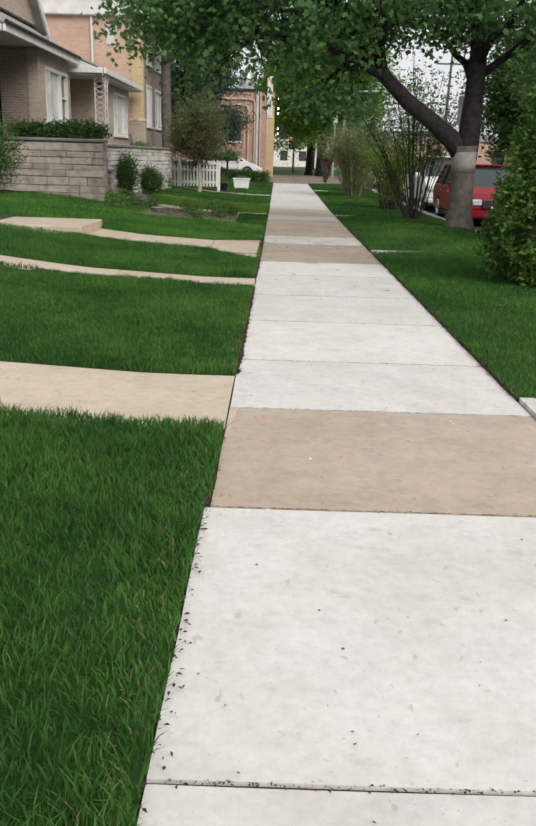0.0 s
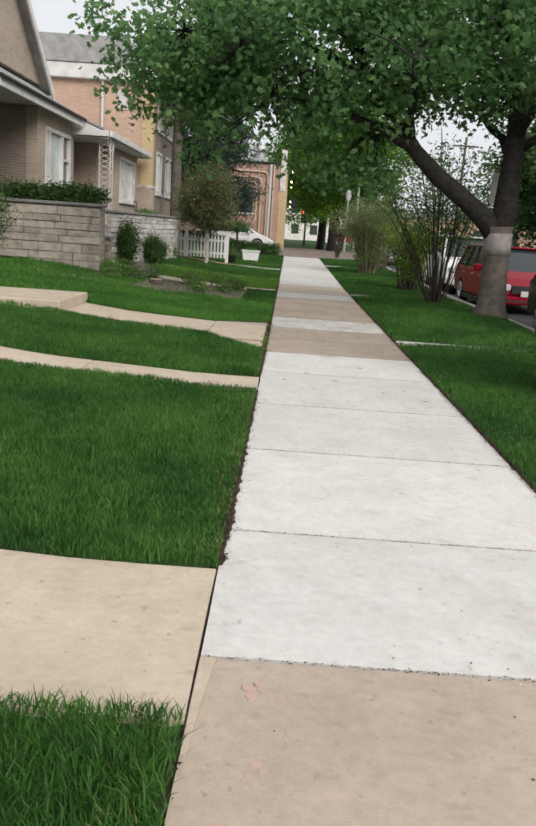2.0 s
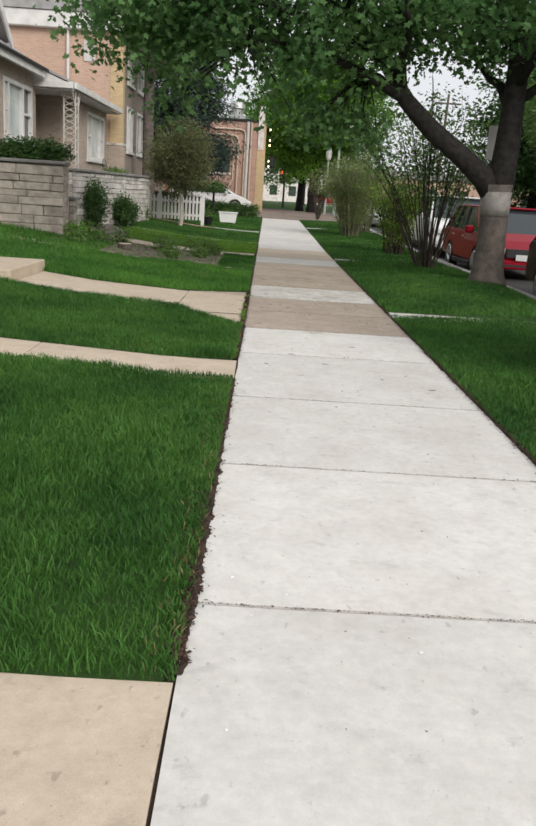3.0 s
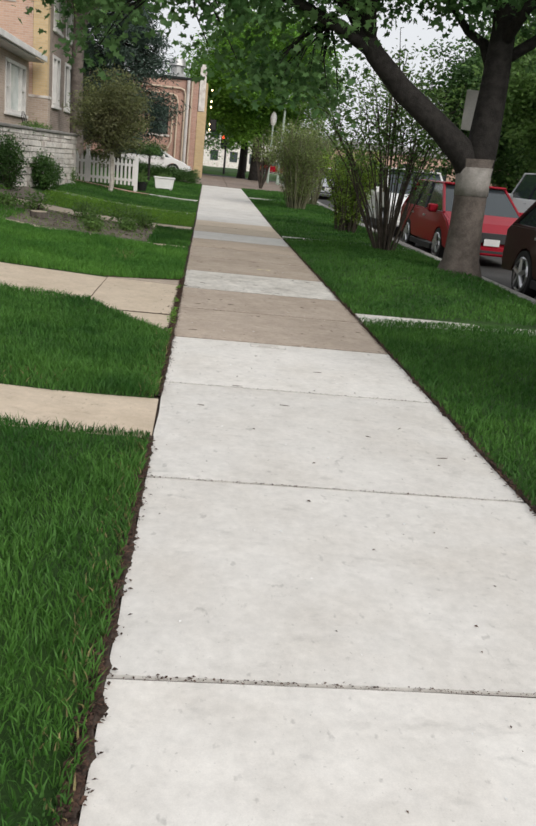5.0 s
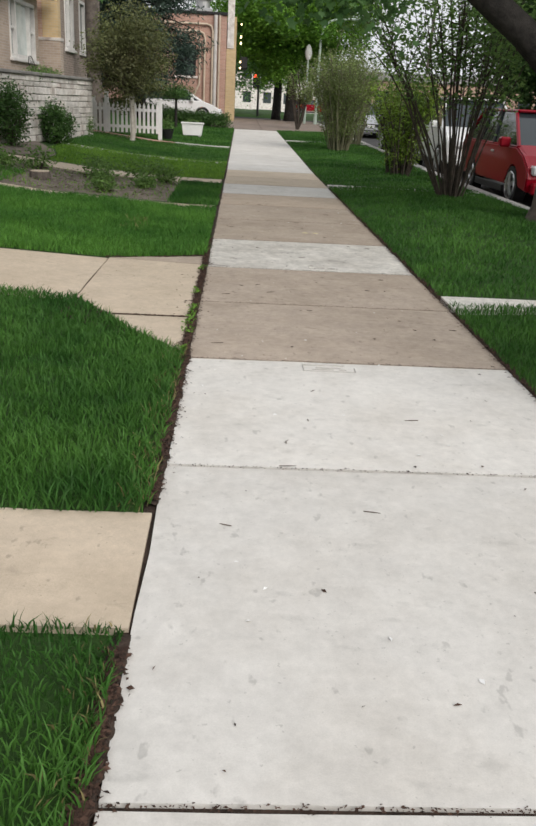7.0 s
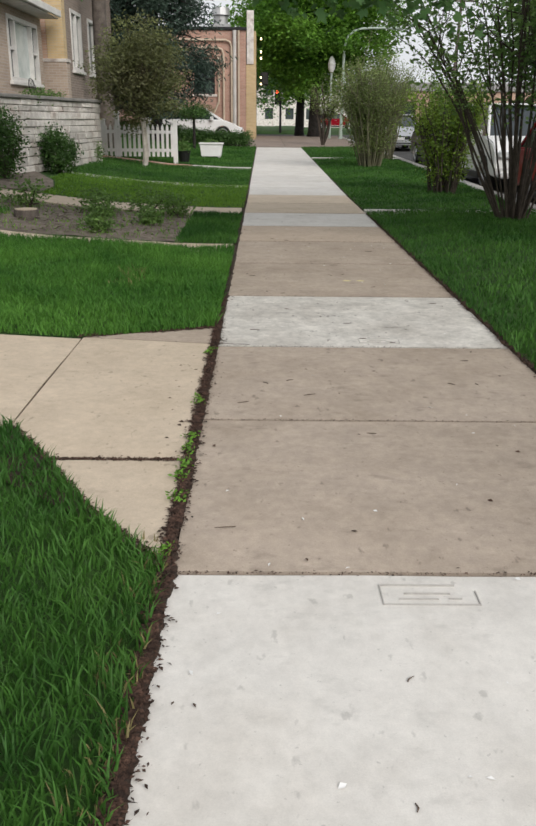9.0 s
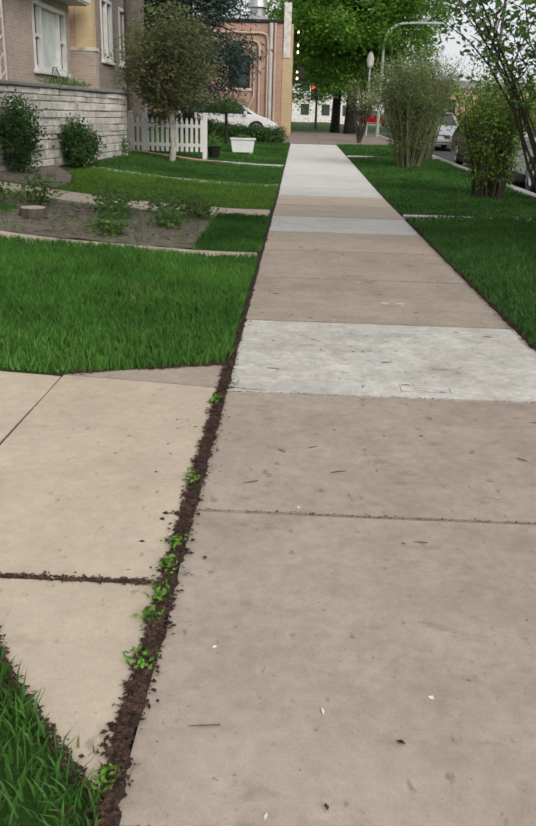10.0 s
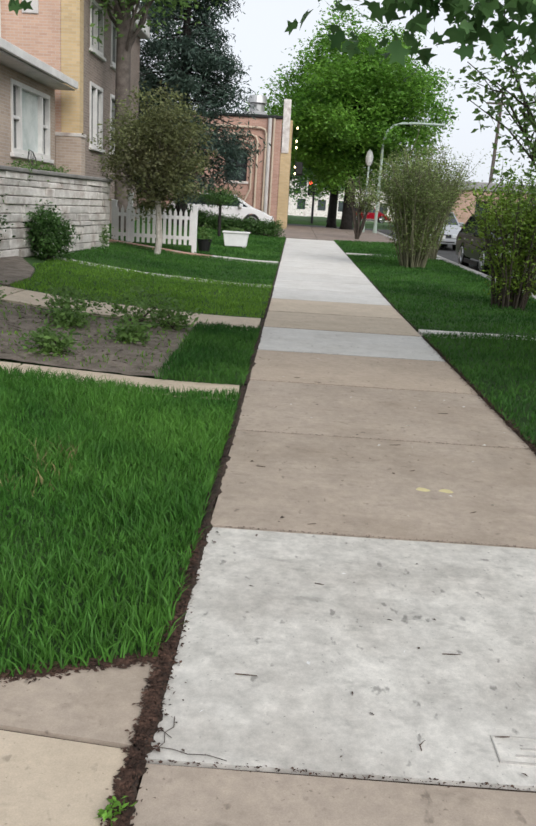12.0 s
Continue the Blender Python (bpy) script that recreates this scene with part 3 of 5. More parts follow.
for a, b in ((-1.6, -0.05), (-4.2, -1.62)):
    slab(a, b, 32.0, 32.35, M_BRICK_RED if a < -2 else M_WHITE, parent=p7, top=0.03)
for y0, y1 in ((3.4, 4.6), (13.18, 13.58), (22.3, 22.62), (37, 37.5)):
    pr = path_thing("pale concrete carriage walk across the parkway", (3.2, y0, 0))
    for a, b in ((1.85, 3.2), (3.21, 4.6)):
        slab(a, b, y0, y1, M_PATCH, parent=pr, top=0.027)
pave = thing("alley_pavement", "brownish concrete alley apron and corner pavement", "pavement", kind="structure", at=(0, 50, 0.2), planned=True)
for i in range(8):
    for j in range(8):
        slab(-9 + 1.7 * i, -7.32 + 1.7 * i, 45.2 + 1.9 * j, 47.08 + 1.9 * j, M_PLAZA, parent=pave, top=0.02) if -9 + 1.7 * i > -1.0 or j < 4 else None

# planting bed
BED = (-4.1, -0.68, 19.02, 21.75)
bed = sheet("planting_bed", [BED[0] + (BED[1] - BED[0]) * i / 40 for i in range(41)], [BED[2] + (BED[3] - BED[2]) * i / 30 for i in range(31)], M_BED, 0.0,
            lambda x, y: gz(x, y) - 0.012 + 0.02 * noise.noise((x * 6, y * 6, 0)) + 0.025 * noise.noise((x * 2, y * 2, 3)))
tagged(bed, "bare grey-brown soil planting bed with scattered weeds", "planting bed", kind="structure")

DIRT = [(-4.55, 22.95), (-3.25, 22.95), (-3.3, 24.0), (-3.55, 25.0), (-4.1, 26.1), (-4.3, 26.2)]
dirt = prism(bmesh.new(), DIRT, "z", -0.05, 0.012)
for v in dirt.verts:
    v.co.z += gz(v.co.x, v.co.y)
tagged(part("ground_patch", dirt, M_BED), "bare grey-brown earth before the stone wall", "earth", kind="structure")

# ---------------------------------------------------------------- trees and shrubs
def curve_pts(p0, p1, n, wob, sag=0.0):
    p0, p1 = Vector(p0), Vector(p1)
    off = rng.normal(size=(n + 1, 3)) * wob
    return [p0.lerp(p1, i / n) + Vector(off[i]) * (i > 0) * (i < n) + Vector((0, 0, sag * math.sin(math.pi * i / n))) for i in range(n + 1)]


# street tree that leans its long limb over the sidewalk
TX, TY = 4.17, 17.6
maple = thing("maple_tree", "mature maple with a forked dark trunk and broad low crown", "tree", at=(TX, TY, 0.1))
maple.scale = (0.93, 0.93, 0.93)
bm = bmesh.new()
tube(bm, [(0, 0, -0.1), (0, 0, 0.06), (0.0, 0, 0.25), (-0.01, 0, 0.8), (-0.02, 0, 1.45), (-0.04, 0, 1.85)], [0.42, 0.37, 0.3, 0.265, 0.26, 0.31], 16)
part("trunk", bm, M_BARKL, maple, "pale grey lower trunk", True)
M_WRAP = material("pale_bark_wrap", (0.32, 0.295, 0.27), (0.21, 0.195, 0.175), 0.6, scale=8, fine=40, bump=0.4)
part("bark_wrap", tube(bmesh.new(), [(-0.015, 0, 1.28), (-0.02, 0, 1.45), (-0.03, 0, 1.72)], [0.272, 0.272, 0.3], 18), M_WRAP, maple, "pale plastic wrap round the trunk", True)
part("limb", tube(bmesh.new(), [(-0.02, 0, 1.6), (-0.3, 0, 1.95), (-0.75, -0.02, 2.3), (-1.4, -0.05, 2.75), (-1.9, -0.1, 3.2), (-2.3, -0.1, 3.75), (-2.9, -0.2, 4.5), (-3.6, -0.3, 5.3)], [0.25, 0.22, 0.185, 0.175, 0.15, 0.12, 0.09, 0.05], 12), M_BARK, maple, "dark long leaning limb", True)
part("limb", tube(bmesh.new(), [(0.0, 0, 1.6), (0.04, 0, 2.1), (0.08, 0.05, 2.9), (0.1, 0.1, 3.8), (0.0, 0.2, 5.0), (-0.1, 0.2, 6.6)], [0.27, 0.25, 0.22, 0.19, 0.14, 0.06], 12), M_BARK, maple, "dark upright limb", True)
BOUGHS = [((-1.9, -0.1, 3.2), (-4.8, -0.6, 3.9)), ((-2.3, -0.1, 3.75), (-5.5, -1.2, 4.6)), ((-1.4, 0, 2.75), (-2.6, 0.2, 3.6)), ((-1.9, 0, 3.2), (-4.2, 2.2, 4.3)), ((-2.9, -0.2, 4.5), (-6.6, 0.2, 5.2)),
         ((0.1, 0.1, 3.3), (2.6, -0.8, 4.6)), ((0.1, 0, 3.6), (0.9, -2.4, 4.8)), ((0.1, 0.1, 3.0), (-0.9, 1.9, 4.6)), ((0, 0.2, 4.6), (2.0, 2.0, 5.9)), ((-0.05, 0.2, 5.2), (-1.8, -1.8, 6.5)), ((-2.0, -0.1, 3.4), (-2.4, -2.6, 4.4))]
for a, b in BOUGHS:
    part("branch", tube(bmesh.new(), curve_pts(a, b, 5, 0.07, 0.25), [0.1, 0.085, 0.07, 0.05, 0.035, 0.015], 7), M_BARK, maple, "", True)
pts = np.concatenate([
    blob_points(430, (-3.4, -0.1, 5.0), (4.3, 2.3, 2.0), 0.4, 0.2),
    blob_points(130, (-6.2, 0.2, 4.5), (2.0, 1.9, 1.25), 0.3, 0.2),
    blob_points(230, (0.9, 0.1, 5.4), (3.2, 2.5, 1.9), 0.45, 0.2),
    blob_points(130, (-2.4, 0.3, 6.3), (4.4, 2.2, 1.0), 0.3, 0.2),
    blob_points(150, (2.5, -0.7, 4.1), (1.6, 1.9, 1.5), 0.35, 0.2)])
pts = pts[~((pts[:, 0] > -2.1) & (pts[:, 0] < 0.9) & (pts[:, 2] < 3.9))]
pts = pts[~((pts[:, 2] < 2.9 + 0.1 * np.abs(pts[:, 1])))]
hang = np.array([(x, y, z) for x, y, z in zip(rng.uniform(-4.2, -2.3, 16), rng.uniform(-0.5, 0.5, 16), rng.uniform(2.55, 2.95, 16))] + [(-6.1, -0.1, 2.75), (-6.3, 0.0, 2.9), (-5.9, -0.2, 3.0)])
pts = np.concatenate([pts, hang])
lobed_leaves("crown", pts, 0.24, 44, 0.135, M_MAPLE, maple)
bm = bmesh.new()
tips = [Vector(b) for a, b in BOUGHS] + [Vector((-3.2, -0.2, 4.9)), Vector((0, 0.2, 5.6)), Vector((-2.5, -0.1, 4.0))]
for q in np.concatenate([pts[:-19:4], hang]):
    q = Vector(q)
    s = min(tips, key=lambda t: (t - q).length)
    tube(bm, curve_pts(s, q, 3, 0.05, 0.1), [0.022, 0.016, 0.011, 0.006], 4)
part("twig_mass", bm, M_BARK, maple)["kind"] = "stuff"


def shrub(name, label, at, height, spread, stems, mat, leaf_count, leaf_size, stem_mat, base=0.25, per=10, low=0.25, ratio=0.5, thick=0.014, lean=(0, 0)):
    """A vase-shaped shrub of many stems, with leaves along the upper parts."""
    ob = thing(name, label, "shrub", at=(at[0], at[1], gz(*at) + (float(bank(np.array([at[0]]), np.array([at[1]]))[0]) if at[0] > 1.83 and at[0] < 4.7 else 0) - 0.02))
    tips = []
    for i in range(stems):
        bm = bmesh.new()
        t, r = rng.uniform(0, 2 * math.pi), math.sqrt(rng.random())
        b = (math.cos(t) * base * r, math.sin(t) * base * r, 0)
        h = height * rng.uniform(0.65, 1.05) * (1 - 0.2 * r)
        e = (math.cos(t) * spread * r + lean[0], math.sin(t) * spread * r + lean[1], h)
        pt = curve_pts(b, e, 5, 0.035, 0.12 * height * r)
        k = rng.uniform(0.6, 1.3) * thick
        tube(bm, pt, [k * 1.5, k * 1.2, k, k * 0.8, k * 0.5, k * 0.3], 5)
        for j in range(3):
            f = rng.uniform(0.4, 0.85)
            s = Vector(pt[int(f * 5)])
            q = s + Vector(rng.normal(size=3)) * 0.16 * height * 0.6 + Vector((0, 0, 0.16 * height))
            tube(bm, curve_pts(s, q, 2, 0.02), [k * 0.6, k * 0.4, k * 0.2], 4)
            tips.append(s.lerp(q, 0.7))
            tips.append(q)
        for j in range(per):
            f = low + (1 - low) * rng.random()
            x = f * 5
            i0 = min(4, int(x))
            tips.append(Vector(pt[i0]).lerp(Vector(pt[i0 + 1]), x - i0))
        part("stem", bm, stem_mat, ob)
    leaves("foliage", [tuple(t) for t in tips], 0.07 * height / 2, leaf_count, leaf_size, mat, ob, droop=-0.1, ratio=ratio)
    return ob


shrub("lilac_shrub", "tall open vase-shaped shrub with bare lower stems and sparse leaves", (3.74, 21.1), 4.1, 1.85, 34, M_LILAC, 8, 0.088, M_STEM, 0.2, 13, 0.4, thick=0.013, lean=(-0.15, 0))
shrub("privet_shrub", "yellow-green leafy shrub on the parkway lawn", (3.72, 25.7), 2.5, 0.8, 40, M_YELLOWLEAF, 12, 0.065, M_STEM, 0.28, 14, 0.1)
shrub("honeysuckle_shrub", "dense grey-green twiggy shrub with pale stems", (3.2, 33.0), 3.05, 1.2, 90, M_GREYLEAF, 13, 0.055, M_STEMG, 0.3, 16, 0.15)
shrub("willow_shrub", "thin feathery shrub behind the dense one", (4.1, 36.5), 3.3, 0.9, 40, M_GREYLEAF, 5, 0.06, M_STEMG, 0.25, 12, 0.3)
shrub("young_street_tree", "thin dark stemmed young tree near the corner", (2.9, 47.5), 3.0, 0.9, 14, M_GREYLEAF, 9, 0.09, M_STEM, 0.05, 10, 0.5, thick=0.03)


def tube_profile(z, h, r):
    return r * (1 - z / h) ** 0.62 * (0.8 + 0.28 * min(1, z / 0.6))


cedar = thing("arborvitae", "dense upright green arborvitae on the parkway lawn", "conifer", at=(3.72, 9.95, 0.03))
bm = tube(bmesh.new(), [(0, 0, -0.1), (0, 0, 1), (0, 0, 2.4)], [0.07, 0.05, 0.02], 8)
part("trunk", bm, M_BARK, cedar)
cp = []
for i in range(1500):
    z = 0.12 + 2.75 * rng.random() ** 1.1
    t = rng.uniform(0, 2 * math.pi)
    r = tube_profile(z, 3.0, 0.88) * (0.72 + 0.28 * rng.random() + 0.08 * math.sin(6 * t + 5 * z))
    cp.append((r * math.cos(t), r * math.sin(t), z))
leaves("foliage", cp, 0.06, 26, 0.075, M_CEDAR, cedar, droop=-0.35, ratio=0.45)

crab = thing("small_tree", "small round-headed tree with bronze-green leaves and whitish trunk", "tree", at=(-2.68, 30.8, gz(-2.68, 30.8)))
bm = tube(bmesh.new(), [(0, 0, -0.05), (0.03, 0, 0.3), (0.0, 0, 0.9), (-0.03, 0, 1.3)], [0.065, 0.05, 0.045, 0.04], 8)
tube(bm, [(0.04, 0.02, -0.05), (0.09, 0.03, 0.3), (0.06, 0, 0.8), (0.04, 0, 1.25)], [0.035, 0.03, 0.028, 0.02], 6)
part("trunk", bm, M_BARKW, crab, "whitish slender twin trunk")
cp = blob_points(560, (-0.08, 0, 2.12), (1.12, 1.12, 1.25), 0.35, 0.16)
bm = bmesh.new()
for q in cp[::6]:
    tube(bm, curve_pts((-0.02, 0, 1.15), q, 3, 0.04), [0.022, 0.015, 0.01, 0.005], 4)
part("twig_mass", bm, M_STEM, crab)["kind"] = "stuff"
leaves("crown", cp, 0.11, 34, 0.075, M_CRAB, crab, droop=-0.2)


def big_tree(name, label, at, height, centre, radii, clumps, mat, size, per, trunk=0.28, bark=M_BARK, spread=0.4):
    ob = thing(name, label, "tree", at=(at[0], at[1], gz(*at)))
    pts = blob_points(clumps, centre, radii, 0.45, 0.3)
    bm = tube(bmesh.new(), [(0, 0, -0.2), (0, 0, 0.3), (0.05, 0, height * 0.25), (0, 0, height * 0.5), (0, 0, height * 0.85)], [trunk * 1.35, trunk, trunk * 0.85, trunk * 0.6, trunk * 0.15], 10)
    for q in pts[::max(1, clumps // 30)]:
        s = (0, 0, height * rng.uniform(0.25, 0.6))
        tube(bm, curve_pts(s, q, 4, 0.15, 0.3), [trunk * 0.4, trunk * 0.3, trunk * 0.2, trunk * 0.12, trunk * 0.05], 5)
    part("trunk", bm, bark, ob, smooth=True)
    leaves("crown", pts, spread, per, size, mat, ob, droop=0.1)
    return ob


big_tree("locust_tree", "large bright green street tree at the far corner", (3.15, 59.3), 9.5, (0.3, 0, 6.2), (4.4, 4.0, 4.1), 460, M_LOCUST, 0.2, 170, 0.33)
big_tree("locust_tree", "street tree standing behind the corner tree", (2.6, 66), 9, (0.2, 0, 5.8), (3.6, 3.6, 3.4), 240, M_LOCUST, 0.24, 120, 0.28)
big_tree("street_tree", "distant street tree past the cross street", (3.2, 82), 10, (-1.5, 0, 6.2), (4.2, 4.2, 3.8), 200, M_MAPLE, 0.3, 50, 0.3)
big_tree("street_tree", "distant street tree by the far pavement", (4.0, 96), 10, (-2.5, 0, 6.0), (5.5, 4.2, 4.0), 200, M_MAPLE, 0.34, 50, 0.3)
big_tree("street_tree", "dark tree across the road", (15.2, 33), 8, (0, 0, 5.0), (3.4, 3.4, 3.2), 200, M_SHRUB, 0.25, 80, 0.3)
big_tree("street_tree", "bright leafy tree across the road", (15.0, 41), 9, (0, 0, 5.4), (3.4, 3.6, 3.6), 260, M_LILAC, 0.25, 110, 0.3)
big_tree("street_tree", "dark dense tree across the road", (14.6, 49), 9, (0, 0, 4.9), (3.6, 3.6, 3.9), 260, M_SHRUB, 0.25, 110, 0.3)
big_tree("street_tree", "tall shade tree across the road", (18.0, 54), 10, (0, 0, 5.6), (4.0, 3.6, 4.2), 260, M_LILAC, 0.28, 110, 0.3)
big_tree("street_tree", "large shade tree farther along the road", (15.4, 25), 9, (0, 0, 5.6), (3.4, 3.6, 3.6), 200, M_LILAC, 0.25, 80, 0.3)

# grey trunk beside the house
pole = thing("tall_tree", "tall grey bare-trunked tree beside the brick house", "tree", at=(-4.5, 36, gz(-4.5, 36)))
bm = tube(bmesh.new(), [(0, 0, -0.1), (0, 0, 1), (-0.06, 0, 3), (-0.05, 0, 5), (0, 0, 8)], [0.3, 0.24, 0.21, 0.19, 0.12], 12)
part("trunk", bm, M_BARKL, pole, smooth=True)
cp = blob_points(150, (0.4, 0, 7.2), (2.4, 2.2, 1.9), 0.3, 0.3)
bm = bmesh.new()
for q in cp[::6]:
    tube(bm, curve_pts((0, 0, rng.uniform(4.5, 6.5)), q, 4, 0.1), [0.06, 0.05, 0.035, 0.02, 0.01], 5)
part("branch", bm, M_BARKL, pole)
leaves("crown", cp, 0.35, 40, 0.17, M_LILAC, pole, droop=0.3)

spruce = thing("spruce_tree", "dark blue-green spruce with drooping boughs", "conifer", at=(-3.9, 43.5, gz(-3.9, 43.5)))
bm = tube(bmesh.new(), [(0, 0, -0.1), (0, 0, 5), (0, 0, 13)], [0.24, 0.17, 0.03], 9)
cp = []
for i in range(230):
    z = 1.7 + 10.5 * rng.random()
    t, r = rng.uniform(0, 2 * math.pi), 3.1 * (1 - z / 15.5) * rng.uniform(0.7, 1.1)
    e = Vector((r * math.cos(t), r * math.sin(t), z - 0.25 * r))
    tube(bm, [(0, 0, z), tuple(e.lerp(Vector((0, 0, z)), 0.4) + Vector((0, 0, 0.1))), tuple(e)], [0.04, 0.025, 0.008], 4)
    cp += [tuple(Vector((0, 0, z)).lerp(e, f) - Vector((0, 0, 0.12))) for f in (0.35, 0.55, 0.7, 0.82, 0.93, 1.0)]
part("trunk", bm, M_BARK, spruce)
leaves("needle_foliage", cp, 0.2, 44, 0.2, M_SPRUCE, spruce, droop=0.7, ratio=0.25)


def round_bush(name, label, at, radii, mat, clumps=160, per=30, size=0.06, z=None):
    ob = thing(name, label, "shrub", at=(at[0], at[1], gz(*at) if z is None else z))
    bm, pts = bmesh.new(), blob_points(clumps, (0, 0, radii[2] * 0.95), radii, 0.5, 0.15)
    for q in pts[::8]:
        tube(bm, curve_pts((rng.uniform(-0.05, 0.05), 0, -0.02), q, 2, 0.02), [0.015, 0.01, 0.004], 4)
    part("stem", bm, M_STEM, ob)
    leaves("foliage", pts, 0.06 + radii[0] * 0.08, per, size, mat, ob, droop=-0.2)
    return ob


round_bush("round_shrub", "round green shrub against the pale stone wall", (-3.85, 26.7), (0.36, 0.36, 0.42), M_SHRUB)
round_bush("tall_shrub", "dark green shrub by the terrace steps", (-4.2, 24.3), (0.3, 0.4, 0.62), M_SHRUB)
round_bush("round_shrub", "large clipped shrub before the stone wall", (-6.8, 19.4), (0.95, 0.7, 0.98), M_SHRUB, 420)
round_bush("small_shrub", "small plant at the foot of the wall", (-3.9, 30.2), (0.25, 0.25, 0.2), M_LILAC, 60)
round_bush("small_shrub", "low weeds by the wall corner", (-3.75, 20.7), (0.35, 0.3, 0.16), M_WEED, 60, 16)
for i in range(9):
    round_bush("planter_shrub", "green leafy plant in the terrace planter", (-6.3 + 0.25 * i, 21.05), (0.2, 0.2, 0.24), M_SHRUB, 40, 24, 0.07, 1.72)
for i in range(16):
    round_bush("hedge_plant", "low green ground-cover clump near the alley", (-5.6 + 0.34 * i, 45.3 - 0.02 * i), (0.32, 0.35, 0.3), M_SHRUB, 60, 22, 0.08)
round_bush("clipped_bush", "flat-topped dark clipped bush beyond the fence", (-2.25, 41.0), (0.65, 0.6, 0.24), M_SHRUB, 120, 30, 0.06, gz(-2.2, 41) + 1.05)
tagged(part("bush_stem", tube(bmesh.new(), [(-2.25, 41, gz(-2.2, 41) - 0.05), (-2.25, 41, gz(-2.2, 41) + 1.5)], [0.06, 0.04], 8), M_BARK), "dark stem carrying the clipped bush", "stem")
for x, y, r in ((-3.0, 21.2, 0.3), (-2.1, 21.5, 0.26), (-1.35, 21.55, 0.33), (-1.2, 20.4, 0.12), (-3.4, 20.6, 0.2), (-1.9, 20.9, 0.12), (-0.95, 21.45, 0.2), (-3.6, 19.7, 0.16), (-1.7, 19.5, 0.14)):
    round_bush("weed_clump", "leafy green weed clump in the bare bed", (x, y), (r, r * 0.8, r * 0.55), M_LILAC, 40, 14, 0.06)
st = thing("tree_stump", "small cut pale tree stump in the bed", "stump", at=(-2.72, 20.15, gz(-2.72, 20.15)))
part("bark", tube(bmesh.new(), [(0, 0, -0.03), (0, 0, 0.09)], [0.17, 0.15], 12), M_BARKL, st)
part("cut_face", tube(bmesh.new(), [(0, 0, 0.088), (0, 0, 0.1)], [0.14, 0.14], 12), M_CREAM, st)

# ---------------------------------------------------------------- stone terrace walls
def stone_course_wall(name, label, length, height, thick, at, rz, mat, course=0.14, run=(0.25, 0.75), cap=0.07):
    """A wall of roughly squared stones in courses, along its own x, face towards its own -y."""
    w = thing(name, label, "wall", kind="structure", at=at, rz=rz)
    part("core", boxed(0.02, length - 0.02, 0.05, thick - 0.02, -0.15, height - 0.005), M_MORTAR, w)
    z = -0.05
    while z < height - 0.05:
        h = min(course * rng.uniform(0.75, 1.5), height - z)
        x = 0.0
        while x < length - 0.02:
            l = min(rng.uniform(*run), length - x)
            if length - x - l < 0.12:
                l = length - x
            p = rng.uniform(-0.022, 0.012)
            bm = boxed(x + 0.006, x + l - 0.006, p, 0.09, z + 0.005, z + h - 0.005, 0.012)
            for v in bm.verts:
                if v.co.y < 0.04:
                    v.co += Vector((rng.uniform(-0.006, 0.006), rng.uniform(-0.01, 0.01), rng.uniform(-0.005, 0.005)))
            part("stone", bm, mat, w)
            x += l
        z += h
    # end stones on the street side
    for e0, e1 in ((length - 0.03, length + 0.015), (-0.015, 0.03)):
        z = -0.05
        while z < height - 0.05:
            h = min(course * rng.uniform(0.9, 1.4), height - z)
            part("stone", boxed(e0, e1, 0.095, thick, z + 0.005, z + h - 0.005, 0.008), mat, w)
            z += h
    part("coping", boxed(-0.05, length + 0.05, -0.05, thick + 0.04, height, height + cap, 0.015), M_CAP, w, "grey concrete coping")
    return w


stone_course_wall("wall_terrace", "tan layered limestone terrace wall with grey coping", 3.0, 1.52, 0.4, (-7.1, 20.6, 0.2), 0, M_STONE, 0.14, (0.35, 1.25))
stone_course_wall("wall_pillar", "low stone pillar beside the terrace steps", 0.4, 0.8, 0.4, (-4.1, 21.5, 0.2), 90, M_STONE, 0.16, (0.2, 0.4))
stone_course_wall("wall_street", "pale split-faced stone terrace wall with thin coping", 7.2, 1.42, 0.35, (-4.5, 23.5, 0.22), 83.5, M_STONEL, 0.12, (0.3, 1.0))
stone_course_wall("wall_terrace_end", "pale split-faced stone return of the terrace wall", 1.6, 1.42, 0.3, (-4.15, 30.68, 0.25), 180, M_STONEL, 0.12, (0.3, 0.8))
terrace = prism(bmesh.new(), [(-5.68, 21.02), (-4.95, 21.02), (-4.8, 23.5), (-4.05, 30.64), (-5.68, 30.64)], "z", 0.1, 1.5)
tagged(part("floor_terrace", terrace, M_CAP), "raised grey concrete terrace before the houses", "terrace", kind="structure")

